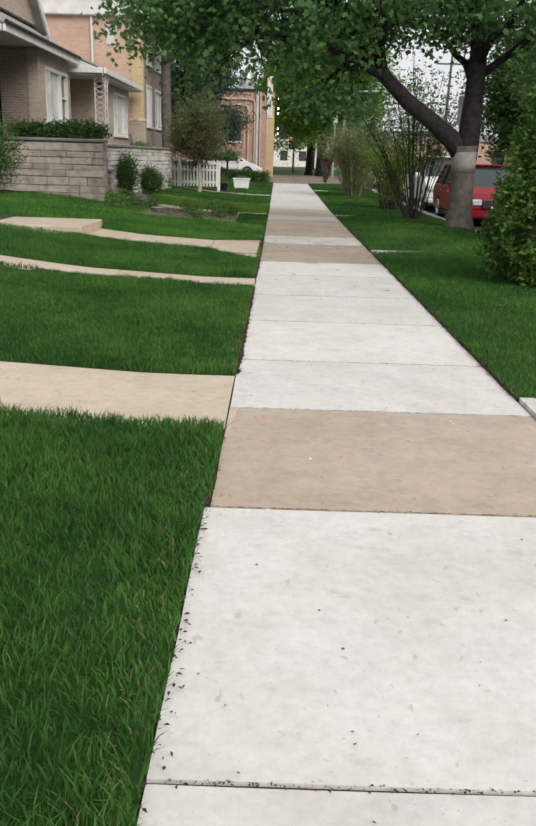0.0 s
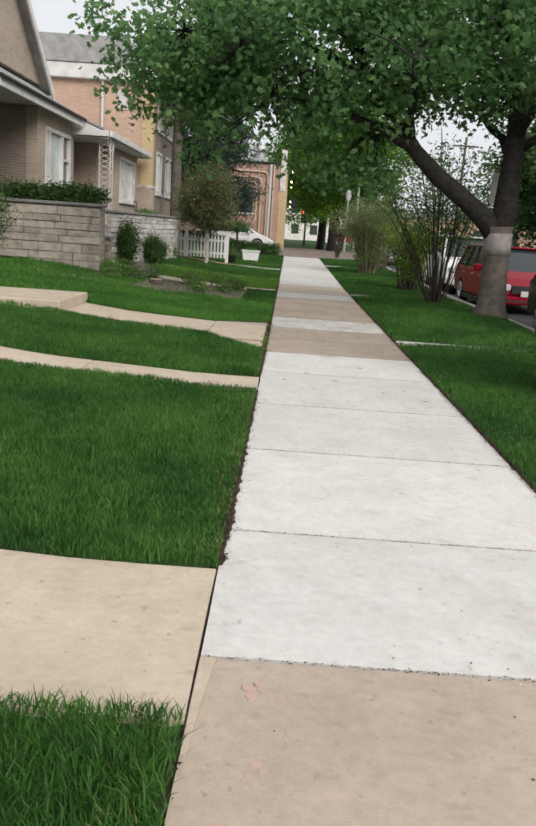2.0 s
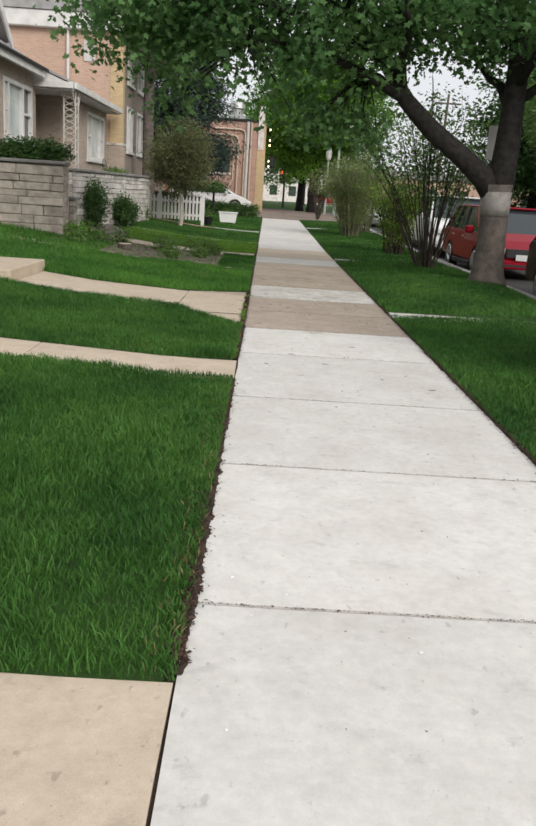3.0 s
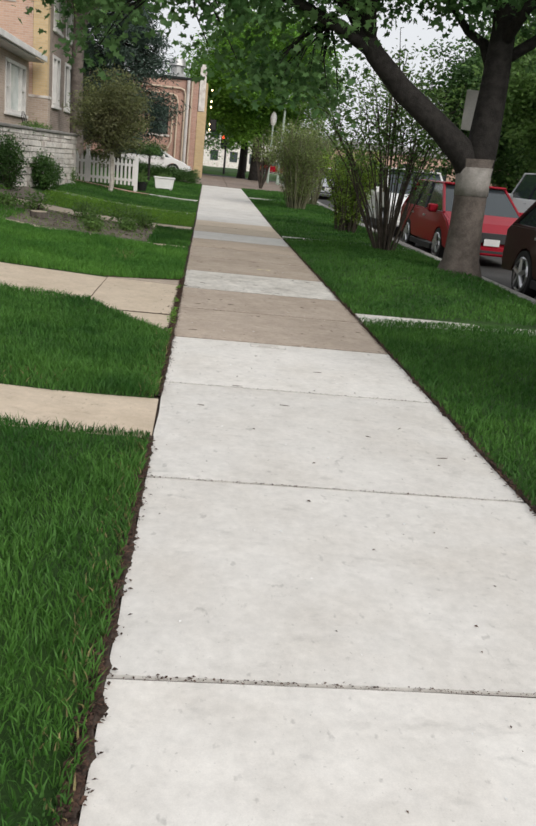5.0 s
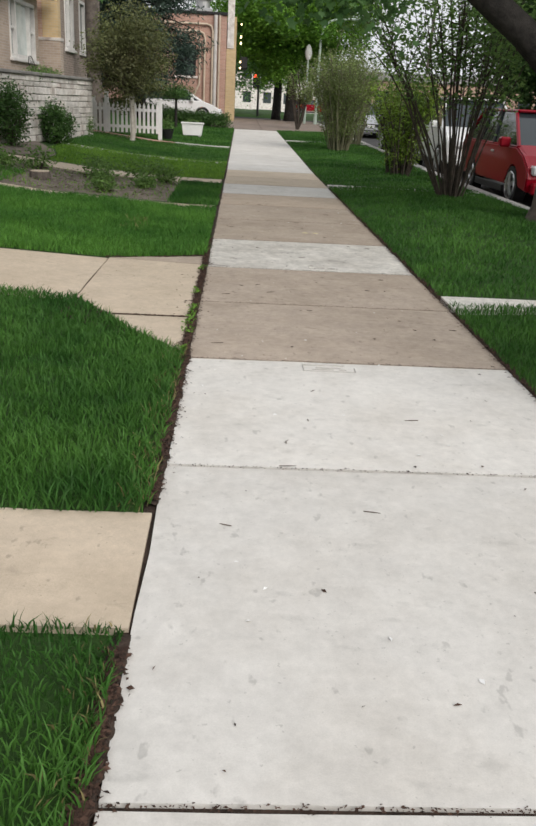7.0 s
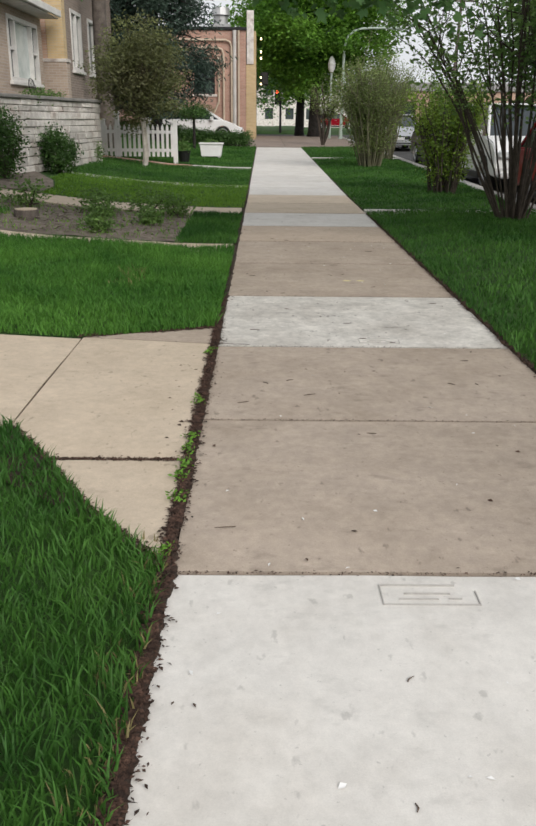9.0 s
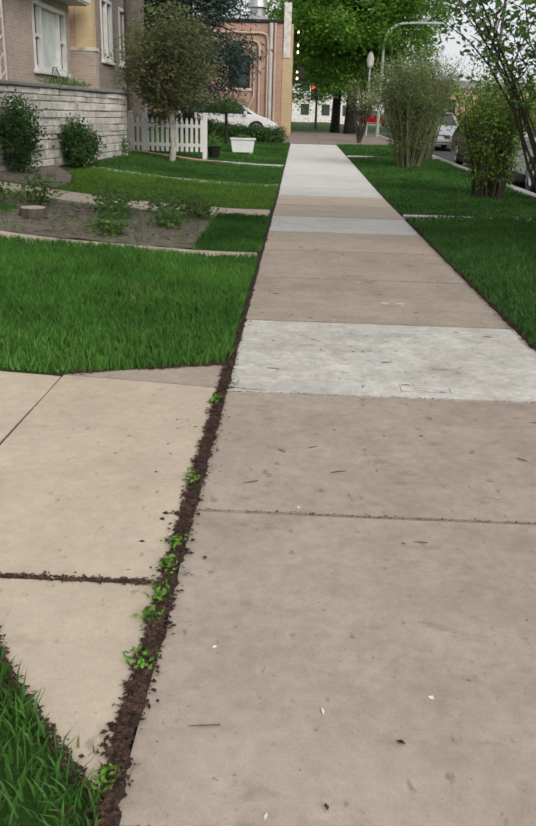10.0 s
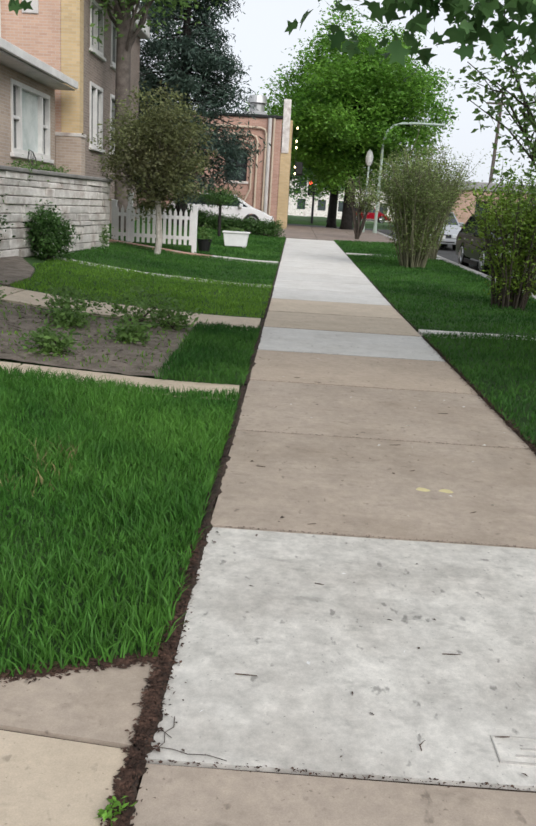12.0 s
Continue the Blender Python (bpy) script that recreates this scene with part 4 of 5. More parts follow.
# ---------------------------------------------------------------- houses
def wall_x(x, y0, y1, z0, z1, thick, holes):
    """A wall in the plane x with holes (ya, yb, za, zb) through it."""
    bm = bmesh.new()
    ycut = sorted({y0, y1, *[v for h in holes for v in h[:2]]})
    for a, b in zip(ycut, ycut[1:]):
        hs = sorted([h for h in holes if h[0] <= a and h[1] >= b], key=lambda h: h[2])
        z = z0
        for h in hs:
            if h[2] > z:
                box(bm, x - thick, x, a, b, z, h[2])
            z = h[3]
        if z1 > z:
            box(bm, x - thick, x, a, b, z, z1)
    bmesh.ops.remove_doubles(bm, verts=bm.verts, dist=0.0005)
    return bm


def wall_y(y, x0, x1, z0, z1, thick, holes):
    bm = wall_x(0, x0, x1, z0, z1, thick, holes)
    for v in bm.verts:
        v.co = Vector((v.co.y, y - v.co.x, v.co.z))
    return bm


def window_x(parent, x, y0, y1, z0, z1, lights=(0.22, 0.56, 0.22), curtain=True, bars=True):
    """A framed window in a wall facing +x: frame, sill, panes, curtains behind."""
    win = new("window")
    win.parent = parent
    if parent in PLANNED:
        win.matrix_parent_inverse = parent.matrix_basis.inverted()
    bm = bmesh.new()
    f = 0.09
    box(bm, x - 0.14, x + 0.03, y0, y1, z1 - f, z1)
    box(bm, x - 0.14, x + 0.03, y0, y1, z0, z0 + f)
    cuts = [y0]
    for s in lights:
        cuts.append(cuts[-1] + s * (y1 - y0))
    for i, c in enumerate(cuts):
        e = f / 2 if 0 < i < len(cuts) - 1 else 0
        a = c - e if i else c
        b = a + f if i < len(cuts) - 1 else c
        box(bm, x - 0.14, x + 0.028, (a if i < len(cuts) - 1 else c - f), (b if i < len(cuts) - 1 else c), z0 + f, z1 - f)
    if bars:
        for a, b, s in zip(cuts, cuts[1:], lights):
            if s < 0.4:
                box(bm, x - 0.1, x + 0.0, a, b, (z0 + z1) / 2 - 0.03, (z0 + z1) / 2 + 0.03)
    part("window_frame", bm, M_TRIM, win, "white painted window frame")
    part("window_sill", boxed(x - 0.1, x + 0.09, y0 - 0.08, y1 + 0.08, z0 - 0.09, z0 - 0.003, 0.01), M_TRIM, win)
    for i, (a, b) in enumerate(zip(cuts, cuts[1:])):
        wide = lights[i] > 0.4
        part("pane", boxed(x - 0.085, x - 0.075, a + 0.02, b - 0.02, z0 + 0.04, z1 - 0.04), M_CURTAIN if curtain and wide else M_GLASS, win)
    return win


house = thing("brick_bungalow", "tan brick bungalow with gabled grey roof and white trim", "house", at=(-9.5, 27, 0.3), planned=True)
WINS = [(23.75, 26.2, 2.3, 3.72), (30.4, 33.1, 2.12, 3.56)]
part("wall", wall_x(-6.3, 23.1, 26.6, 0.2, 4.1, 0.3, [WINS[0]]), M_BRICK_TAN, house)
part("wall", wall_x(-6.9, 26.6, 28.6, 0.2, 3.75, 0.3, [(26.75, 27.6, 1.5, 3.4)]), M_BRICK_TAN, house)
part("wall", wall_x(-5.7, 28.6, 33.6, 0.2, 3.75, 0.3, [WINS[1]]), M_BRICK_TAN, house)
part("wall", wall_y(23.1, -7.35, -6.61, 0.2, 4.1, 0.3, []), M_BRICK_DARK, house, "brown brick side wall")
part("wall", wall_y(24.3, -7.95, -7.36, 0.2, 4.1, 0.25, [(-7.88, -7.42, 1.5, 3.6)]), M_BRICK_DARK, house)
part("wall", wall_y(21.9, -12, -7.96, 0.2, 4.1, 0.3, []), M_BRICK_DARK, house, "brown brick side wall")
part("wall", wall_y(28.32, -7.2, -6.01, 0.2, 3.75, 0.28, []), M_BRICK_TAN, house)
part("wall", wall_y(33.3, -14, -6.01, 0.2, 3.75, 0.3, []), M_BRICK_TAN, house)
part("wall", boxed(-14.3, -14.0, 21.02, 33.2, 0.2, 3.75), M_BRICK_TAN, house)
window_x(house, -6.3, *WINS[0], (0.16, 0.5, 0.34))
window_x(house, -5.7, *WINS[1])
part("door", boxed(-7.05, -6.98, 26.78, 27.57, 1.5, 3.38, 0.01), M_TRIM, house, "white panelled front door")
d = part("door", boxed(-7.87, -7.43, 24.4, 24.45, 1.5, 3.59, 0.01), M_DARK, house, "dark recessed side door with white frame")
for x in (-7.87, -7.47):
    part("door_frame", boxed(x, x + 0.04, 24.34, 24.395, 1.5, 3.59), M_TRIM, d)
# skirt roof, front gable and hipped porch roof
def roof_slab(name, pts, thick, mat, parent):
    bm = bmesh.new()
    up = [bm.verts.new(p) for p in pts]
    lo = [bm.verts.new((p[0], p[1], p[2] - thick)) for p in pts]
    bm.faces.new(up)
    bm.faces.new(lo[::-1])
    for i in range(len(pts)):
        j = (i + 1) % len(pts)
        bm.faces.new((up[i], lo[i], lo[j], up[j]))
    return part(name, bm, mat, parent)


rf = roof_slab("roof", [(-6.0, 19.3, 4.22), (-6.0, 26.3, 4.22), (-7.3, 26.3, 5.05), (-7.3, 19.3, 5.05)], 0.05, M_SHINGLE, house)
part("fascia", boxed(-6.0, -5.93, 19.3, 26.3, 4.0, 4.15, 0.01), M_TRIM, rf, "white fascia board")
part("fascia", boxed(-12, -6.01, 19.23, 19.3, 4.0, 4.15, 0.01), M_TRIM, rf, "white fascia board")
part("soffit", boxed(-12, -6.01, 19.31, 26.3, 4.12, 4.15), M_SOFFIT, rf, "pale grey porch ceiling")
part("gutter", tube(bmesh.new(), [(-5.9, 19.3, 4.2), (-5.9, 26.3, 4.2)], 0.055, 8), M_IRON, rf, "dark gutter")
roof_slab("roof", [(-6.02, 19.2, 4.22), (-7.3, 20.6, 5.05), (-12, 20.6, 5.05), (-12, 19.2, 4.22)], 0.05, M_SHINGLE, house)
part("gable", prism(bmesh.new(), [(17.2, 4.9), (25.2, 4.9), (21.2, 8.1)], "x", -9.5, -6.85), M_BRICK_TAN, house, "tan gable end")
part("gable_window", boxed(-6.85, -6.82, 20.8, 21.8, 5.5, 6.5, 0.01), M_GLASS, house)
for y0, y1 in ((25.45, 21.2), (16.95, 21.2)):
    g = roof_slab("roof", [(-6.6, y0, 4.78), (-9.5, y0, 4.78), (-9.5, y1, 8.25), (-6.6, y1, 8.25)], 0.09, M_SHINGLE, house)
    roof_slab("rake_board", [(-6.54, y0, 4.76), (-6.595, y0, 4.76), (-6.595, y1, 8.23), (-6.54, y1, 8.23)], 0.24, M_TRIM, g)
rf = roof_slab("roof", [(-5.2, 26.4, 3.98), (-5.2, 33.6, 3.98), (-8.4, 30.4, 5.2), (-8.4, 26.4, 5.2)], 0.06, M_SHINGLE, house)
roof_slab("roof", [(-5.2, 33.61, 3.98), (-12, 33.61, 3.98), (-8.41, 30.4, 5.3)], 0.06, M_SHINGLE, house)
part("fascia", boxed(-5.21, -5.13, 26.4, 33.6, 3.8, 3.965, 0.01), M_TRIM, rf, "white fascia board")
part("fascia", boxed(-6.3, -5.22, 26.32, 26.4, 3.8, 3.965, 0.01), M_TRIM, rf)
part("soffit", boxed(-7.0, -5.22, 26.42, 33.6, 3.76, 3.79), M_SOFFIT, rf, "grey porch ceiling")
part("roof_end", prism(bmesh.new(), [(-5.23, 3.8), (-5.23, 3.9), (-8.3, 5.1), (-8.3, 3.8)], "y", 26.44, 26.48), M_TRIM, rf, "white boxed eave end")
part("roof_core", prism(bmesh.new(), [(-14.2, 3.76), (-7.05, 3.76), (-8.4, 4.9), (-12, 5.6), (-14.2, 4.0)], "y", 26.45, 33.5), M_SHINGLE, house)

porch = thing("porch_post", "white wrought-iron porch post with scrollwork", "post", at=(-5.25, 26.75, 1.5))
for dx, dy in ((0, 0), (0, 0.32), (-0.32, 0)):
    part("upright", tube(bmesh.new(), [(dx, dy, 0), (dx, dy, 2.27)], 0.024, 8), M_IRONW, porch)
for i in range(7):
    z = 0.06 + 0.315 * i
    part("scroll", tube(bmesh.new(), [(0, 0.16 + 0.13 * math.sin(t), z + 0.05 * t) for t in (0.4 * k for k in range(17))], 0.015, 5), M_IRONW, porch)
    part("scroll", tube(bmesh.new(), [(-0.16 + 0.13 * math.sin(t), 0, z + 0.05 * t) for t in (0.4 * k for k in range(17))], 0.015, 5), M_IRONW, porch)
    part("scroll", tube(bmesh.new(), [(-0.16 - 0.13 * math.sin(t), 0, z + 0.05 * t) for t in (0.4 * k for k in range(17))], 0.012, 5), M_IRONW, porch)
part("bracket", tube(bmesh.new(), [(0, 0, 1.75), (-0.01, -0.1, 2.0), (-0.02, -0.3, 2.25)], 0.016, 6), M_IRONW, porch)
part("bracket", tube(bmesh.new(), [(0, 0.32, 1.75), (-0.01, 0.45, 2.0), (-0.02, 0.7, 2.25)], 0.016, 6), M_IRONW, porch)


iron = thing("porch_post", "pale wrought-iron porch post with scrolled top", "post", at=(-7.35, 21.15, 1.5))
for sgn in (-1, 1):
    part("upright", tube(bmesh.new(), [(sgn * 0.12, 0, 0), (sgn * 0.16, 0, 1.4), (sgn * 0.34, 0, 2.62)], 0.018, 6), M_IRONW, iron)
    part("scroll", tube(bmesh.new(), [(sgn * (0.17 + 0.13 * (1 - k / 26) * math.cos(0.55 * k)), 0, 2.2 + 0.13 * (1 - k / 26) * math.sin(0.55 * k)) for k in range(22)], 0.014, 5), M_IRONW, iron)
    part("scroll", tube(bmesh.new(), [(sgn * 0.04, 0, 1.9), (sgn * 0.16, 0, 2.03), (sgn * 0.3, 0, 2.2)], 0.012, 5), M_IRONW, iron)
part("scroll", tube(bmesh.new(), [(0.1 * (1 - k / 26) * math.cos(0.55 * k), 0, 2.42 + 0.1 * (1 - k / 26) * math.sin(0.55 * k)) for k in range(22)], 0.014, 5), M_IRONW, iron)


def patio_chair(at, rz):
    c = thing("patio_chair", "black wrought-iron patio chair on the terrace", "chair", "patio chairs", at=at, rz=rz)
    part("seat", boxed(-0.2, 0.2, -0.2, 0.2, 0.4, 0.43, 0.01), M_IRON, c)
    for x in (-0.19, 0.19):
        for y in (-0.19, 0.19):
            part("leg", tube(bmesh.new(), [(x, y, 0.41), (x * 1.15, y * 1.15, 0)], 0.012, 6), M_IRON, c)
    part("backrest", tube(bmesh.new(), [(-0.2, 0.2, 0.42), (-0.22, 0.26, 0.7), (-0.12, 0.29, 0.88), (0, 0.3, 0.92), (0.12, 0.29, 0.88), (0.22, 0.26, 0.7), (0.2, 0.2, 0.42)], 0.014, 6), M_IRON, c)
    for x in (-0.1, 0, 0.1):
        part("slat", tube(bmesh.new(), [(x * 0.5, 0.2, 0.42), (x, 0.28, 0.86)], 0.008, 5), M_IRON, c)
    return c


c0 = patio_chair((-4.75, 29.3, 1.5), 80)
c0.scale = (0.72, 0.72, 0.68)
copy_thing(c0, pose(-4.6, 30.1, 1.5, 0, 0, 120) @ Matrix.Diagonal((0.72, 0.72, 0.68, 1)))
for i in range(4):
    round_bush("potted_plant", "small green plant on the terrace edge", (-4.3, 26.6 + 0.75 * i), (0.14, 0.14, 0.18), M_LILAC, 24, 14, 0.05, 1.5)

flats = thing("brick_two_flat", "two-storey orange brick flats with yellow brick corner", "house", at=(-9, 38, 0.3), planned=True)
part("wall", wall_y(34.0, -14, -5.67, 0.2, 6.5, 0.3, []), M_BRICK_ORANGE, flats, "orange common brick side wall")
part("quoin", boxed(-5.66, -5.2, 33.985, 34.35, 2.75, 6.5), M_BRICK_YELLOW, flats, "yellow face-brick corner")
part("quoin_base", boxed(-5.8, -5.15, 33.95, 34.36, 0.2, 2.73, 0.01), M_BRICK_TAN, flats, "tan brick corner base")
part("stone_band", boxed(-5.82, -5.12, 33.93, 34.37, 2.731, 2.82, 0.01), M_STONEL, flats)
FW = [(35.2, 36.6, 2.6, 4.2), (37.6, 39.6, 2.6, 4.2), (35.2, 36.6, 5.0, 6.2), (37.6, 39.6, 5.0, 6.2)]
part("wall", wall_x(-5.25, 34.36, 42, 0.2, 6.5, 0.3, FW), M_BRICK_DARK, flats, "dark brown brick street front")
for w in FW:
    window_x(flats, -5.25, *w, (0.5, 0.5), curtain=False)
part("wall", boxed(-14, -5.6, 41.7, 42, 0.2, 6.5), M_BRICK_ORANGE, flats)
part("cornice", boxed(-14.2, -4.95, 33.75, 42.2, 6.5, 7.05, 0.03), M_TRIM, flats, "broad white cornice")
part("roof", prism(bmesh.new(), [(-14.3, 7.06), (-4.85, 7.06), (-6.3, 8.0), (-13, 8.0)], "y", 33.7, 42.2), M_SHINGLE, flats, "grey sloped roof")
part("downpipe", tube(bmesh.new(), [(-7.15, 33.93, 6.5), (-7.15, 33.93, 0.4)], 0.05, 8), M_TRIM, flats, "white downpipe")
part("vent", boxed(-6.6, -6.2, 33.96, 34.0, 5.5, 6.2, 0.01), M_SOFFIT, flats, "grey blocked window")

# fence
fence = thing("picket_fence", "white picket fence beside the stone wall", "fence", at=(-3.95, 32.45, gz(-3, 32.45)))
px = mesh_of(prism(bmesh.new(), [(-0.035, 0.1), (0.035, 0.1), (0.035, 0.84), (0, 0.92), (-0.035, 0.84)], "y", -0.01, 0.01), "picket", M_PICKET)
for i in range(15):
    shared("picket", px, fence, pose(0.05 + 0.125 * i, -0.03, 0.0))
for z in (0.22, 0.68):
    part("rail", boxed(0, 1.85, -0.018, 0.03, z, z + 0.08, 0.005), M_PICKET, fence)
for x, h in ((0.35, 1.18), (1.88, 1.0), (-0.03, 1.0)):
    bm = boxed(x - 0.055, x + 0.055, -0.02, 0.09, -0.1, h, 0.006)
    box(bm, x - 0.07, x + 0.07, -0.035, 0.105, h, h + 0.04, 0.012)
    part("post", bm, M_PICKET, fence)

pot = thing("plant_pot", "black pot with a leafy plant on the lawn", "pot", at=(-1.95, 33.6, gz(-1.95, 33.6)))
part("pot_body", tube(bmesh.new(), [(0, 0, 0), (0, 0, 0.26), (0, 0, 0.3)], [0.13, 0.18, 0.2], 14), M_IRON, pot)
leaves("plant", blob_points(20, (0, 0, 0.42), (0.13, 0.13, 0.18), 0.3), 0.06, 16, 0.07, M_LILAC, pot)["kind"] = "stuff"
plb = thing("planter_box", "white rectangular planter box on the lawn", "planter", at=(-1.35, 36.4, gz(-1.35, 36.4)))
bm = prism(bmesh.new(), [(-0.3, 0.05), (0.3, 0.05), (0.35, 0.4), (-0.35, 0.4)], "y", -0.2, 0.2)
part("box_body", bm, M_PICKET, plb)
part("rim", boxed(-0.38, 0.38, -0.23, 0.23, 0.4, 0.45, 0.01), M_PICKET, plb)
for x in (-0.24, 0.24):
    part("foot", boxed(x - 0.04, x + 0.04, -0.15, 0.15, 0, 0.05), M_PICKET, plb)
leaves("plant", blob_points(14, (0, 0, 0.47), (0.25, 0.12, 0.06), 0.3), 0.05, 10, 0.06, M_LILAC, plb)["kind"] = "stuff"

# corner shop
shop = thing("brick_shop", "single-storey red brick shop with pipes on its side wall", "building", at=(-5, 58, 0.3), planned=True)
SW = (-3.25, -2.2, 2.45, 3.95)
part("wall", wall_y(54, -12, -0.63, 0.1, 5.4, 0.3, [SW]), M_BRICK_RED, shop)
part("wall", boxed(-0.44, -0.14, 54.32, 60, 0.1, 5.4), M_BRICK_YELLOW, shop)
part("quoin", boxed(-0.62, -0.12, 53.97, 54.31, 0.1, 3.85), M_BRICK_YELLOW, shop, "yellow brick corner pier")
part("pier", boxed(-0.6, -0.25, 53.93, 54.31, 3.86, 6.3, 0.02), M_STONEL, shop, "pale stone upper pier")
part("wall", boxed(-12, -0.45, 59.7, 60, 0.1, 5.4), M_BRICK_RED, shop)
part("parapet_cap", boxed(-12, -0.61, 53.9, 54.35, 5.41, 5.55, 0.02), M_IRON, shop, "dark parapet coping")
part("roof", boxed(-12, -0.45, 54.31, 59.7, 5.0, 5.1), M_SHINGLE, shop)
part("pane", boxed(-3.25, -2.2, 54.14, 54.15, 2.45, 3.95), M_GLASS, shop)
bm = bmesh.new()
for a, b in ((-3.25, -3.17), (-2.28, -2.2), (-2.75, -2.7)):
    box(bm, a, b, 54.05, 54.13, 2.45, 3.95)
for z in (2.45, 3.15, 3.87):
    box(bm, -3.17, -2.28, 54.06, 54.128, z, z + 0.07)
part("window_frame", bm, M_IRON, shop, "dark window frame")
part("window_sill", boxed(-3.35, -2.1, 53.93, 54.1, 2.33, 2.44, 0.01), M_STONEL, shop)
for x, t, e in ((-1.35, 4.95, 0.4), (-1.75, 4.6, 1.1), (-2.0, 4.3, 1.9)):
    end = [(x, 53.9, e)] if x > -1.9 else [(x, 53.9, e + 0.2), (x - 0.55, 53.9, 0.9)]
    part("pipe", tube(bmesh.new(), [(-4.4, 53.9, t), (x - 0.3, 53.9, t), (x - 0.08, 53.9, t - 0.08), (x, 53.9, t - 0.3)] + end, 0.05, 7), M_CREAM, shop, "beige wall conduit")
part("pipe", tube(bmesh.new(), [(-1.2, 53.88, 5.4), (-1.2, 53.88, 0.4)], 0.09, 8), M_SOFFIT, shop, "grey downpipe")
part("pipe", tube(bmesh.new(), [(-1.0, 53.9, 5.4), (-1.0, 53.9, 0.4)], 0.05, 8), M_CREAM, shop)
vent = thing("roof_ventilator", "grey metal roof ventilator on the shop", "ventilator", at=(-2.0, 56.5, 5.1))
M_METAL = plain("dull_metal", (0.45, 0.45, 0.45), 0.5, 0.6)
part("base", boxed(-0.5, 0.5, -0.4, 0.4, 0, 0.8, 0.03), M_METAL, vent)
part("collar", disc(bmesh.new(), (0, 0, 1.0), 0.38, (0, 0, 1), 0.4), M_METAL, vent)
part("hood", disc(bmesh.new(), (0, 0, 1.4), 0.52, (0, 0, 1), 0.36, 20, 0.42), M_METAL, vent)
M_BULB = plain("warm_bulb", (1.0, 0.75, 0.4), 0.5, emit=6)
chain = thing("string_lights", "string of warm bulbs hanging along the shop front", "string lights", at=(0.1, 54.5, 5.2))
part("cable", tube(bmesh.new(), [(0, 0, 0), (0.02, 0.6, -1.2), (0, 0.2, -2.4)], 0.012, 5), M_IRON, chain)
for i in (0, 2, 3, 6, 7):
    part("bulb", tube(bmesh.new(), [(0.01, 0.1 + 0.06 * i, -0.05 - 0.3 * i), (0.01, 0.1 + 0.06 * i, -0.12 - 0.3 * i), (0.01, 0.1 + 0.06 * i, -0.17 - 0.3 * i)], [0.02, 0.045, 0.02], 7), M_BULB, chain, "glowing bulb")
part("awning", boxed(0.12, 0.5, 56, 58, 3.0, 3.6, 0.03), M_IRON, shop, "dark hanging sign box")

# street lamps
lamp = thing("street_lamp", "pale green curved-arm street lamp", "street lamp", at=(4.42, 56, gz(0, 56)))
M_LAMP = plain("pale_green_paint", (0.42, 0.5, 0.44), 0.5)
part("pole", tube(bmesh.new(), [(0, 0, 0), (0, 0, 0.5), (0.02, 0, 4.2)], [0.11, 0.08, 0.065], 10), M_LAMP, lamp)
part("arm", tube(bmesh.new(), [(0.02, 0, 4.2), (0.05, 0, 4.6), (0.2, 0, 5.05), (0.5, 0, 5.3), (0.9, 0, 5.42), (1.6, 0, 5.46), (2.5, 0, 5.46)], 0.055, 8), M_LAMP, lamp)
part("lamp_head", boxed(2.4, 3.0, -0.13, 0.13, 5.39, 5.5, 0.04), M_LAMP, lamp)
post = thing("post_lantern", "acorn lantern on a slim post near the corner", "street lamp", at=(3.85, 56.4, gz(0, 56)))
part("pole", tube(bmesh.new(), [(0, 0, 0), (0, 0, 3.35)], [0.07, 0.05], 8), M_LAMP, post)
part("globe", tube(bmesh.new(), [(0, 0, 3.35), (0, 0, 3.5), (0, 0, 3.75), (0, 0, 4.0), (0, 0, 4.12)], [0.1, 0.17, 0.2, 0.13, 0.04], 12), M_PICKET, post, "white acorn globe")

signal = thing("traffic_signal", "black traffic signal with its red lamp lit", "traffic light", at=(1.25, 73.5, gz(0, 60) - 0.04))
part("pole", tube(bmesh.new(), [(0.25, 0, 0), (0.25, 0, 3.6)], [0.09, 0.07], 8), M_IRON, signal)
part("housing", boxed(-0.18, 0.18, -0.15, 0.1, 1.95, 3.0, 0.03), M_IRON, signal)
part("arm", boxed(0.15, 0.3, -0.04, 0.04, 2.4, 2.5), M_IRON, signal)
for z, lit in ((2.8, True), (2.47, False), (2.14, False)):
    part("lens", disc(bmesh.new(), (0, -0.155, z), 0.11, (0, 1, 0), 0.02, 14), plain("red_signal_lamp", (1.0, 0.08, 0.04), 0.4, emit=5) if lit else M_GLASS, signal, "lit red lens" if lit else "")
upole = thing("utility_pole", "tall weathered wooden utility pole beyond the road", "utility pole", at=(16.3, 84, gz(0, 60)))
part("pole", tube(bmesh.new(), [(0, 0, -0.1), (0, 0, 4), (0.15, 0, 11)], [0.17, 0.15, 0.11], 10), M_BARKL, upole)
part("crossarm", boxed(-1.1, 1.4, -0.06, 0.06, 10.1, 10.25, 0.01), M_BARKL, upole)

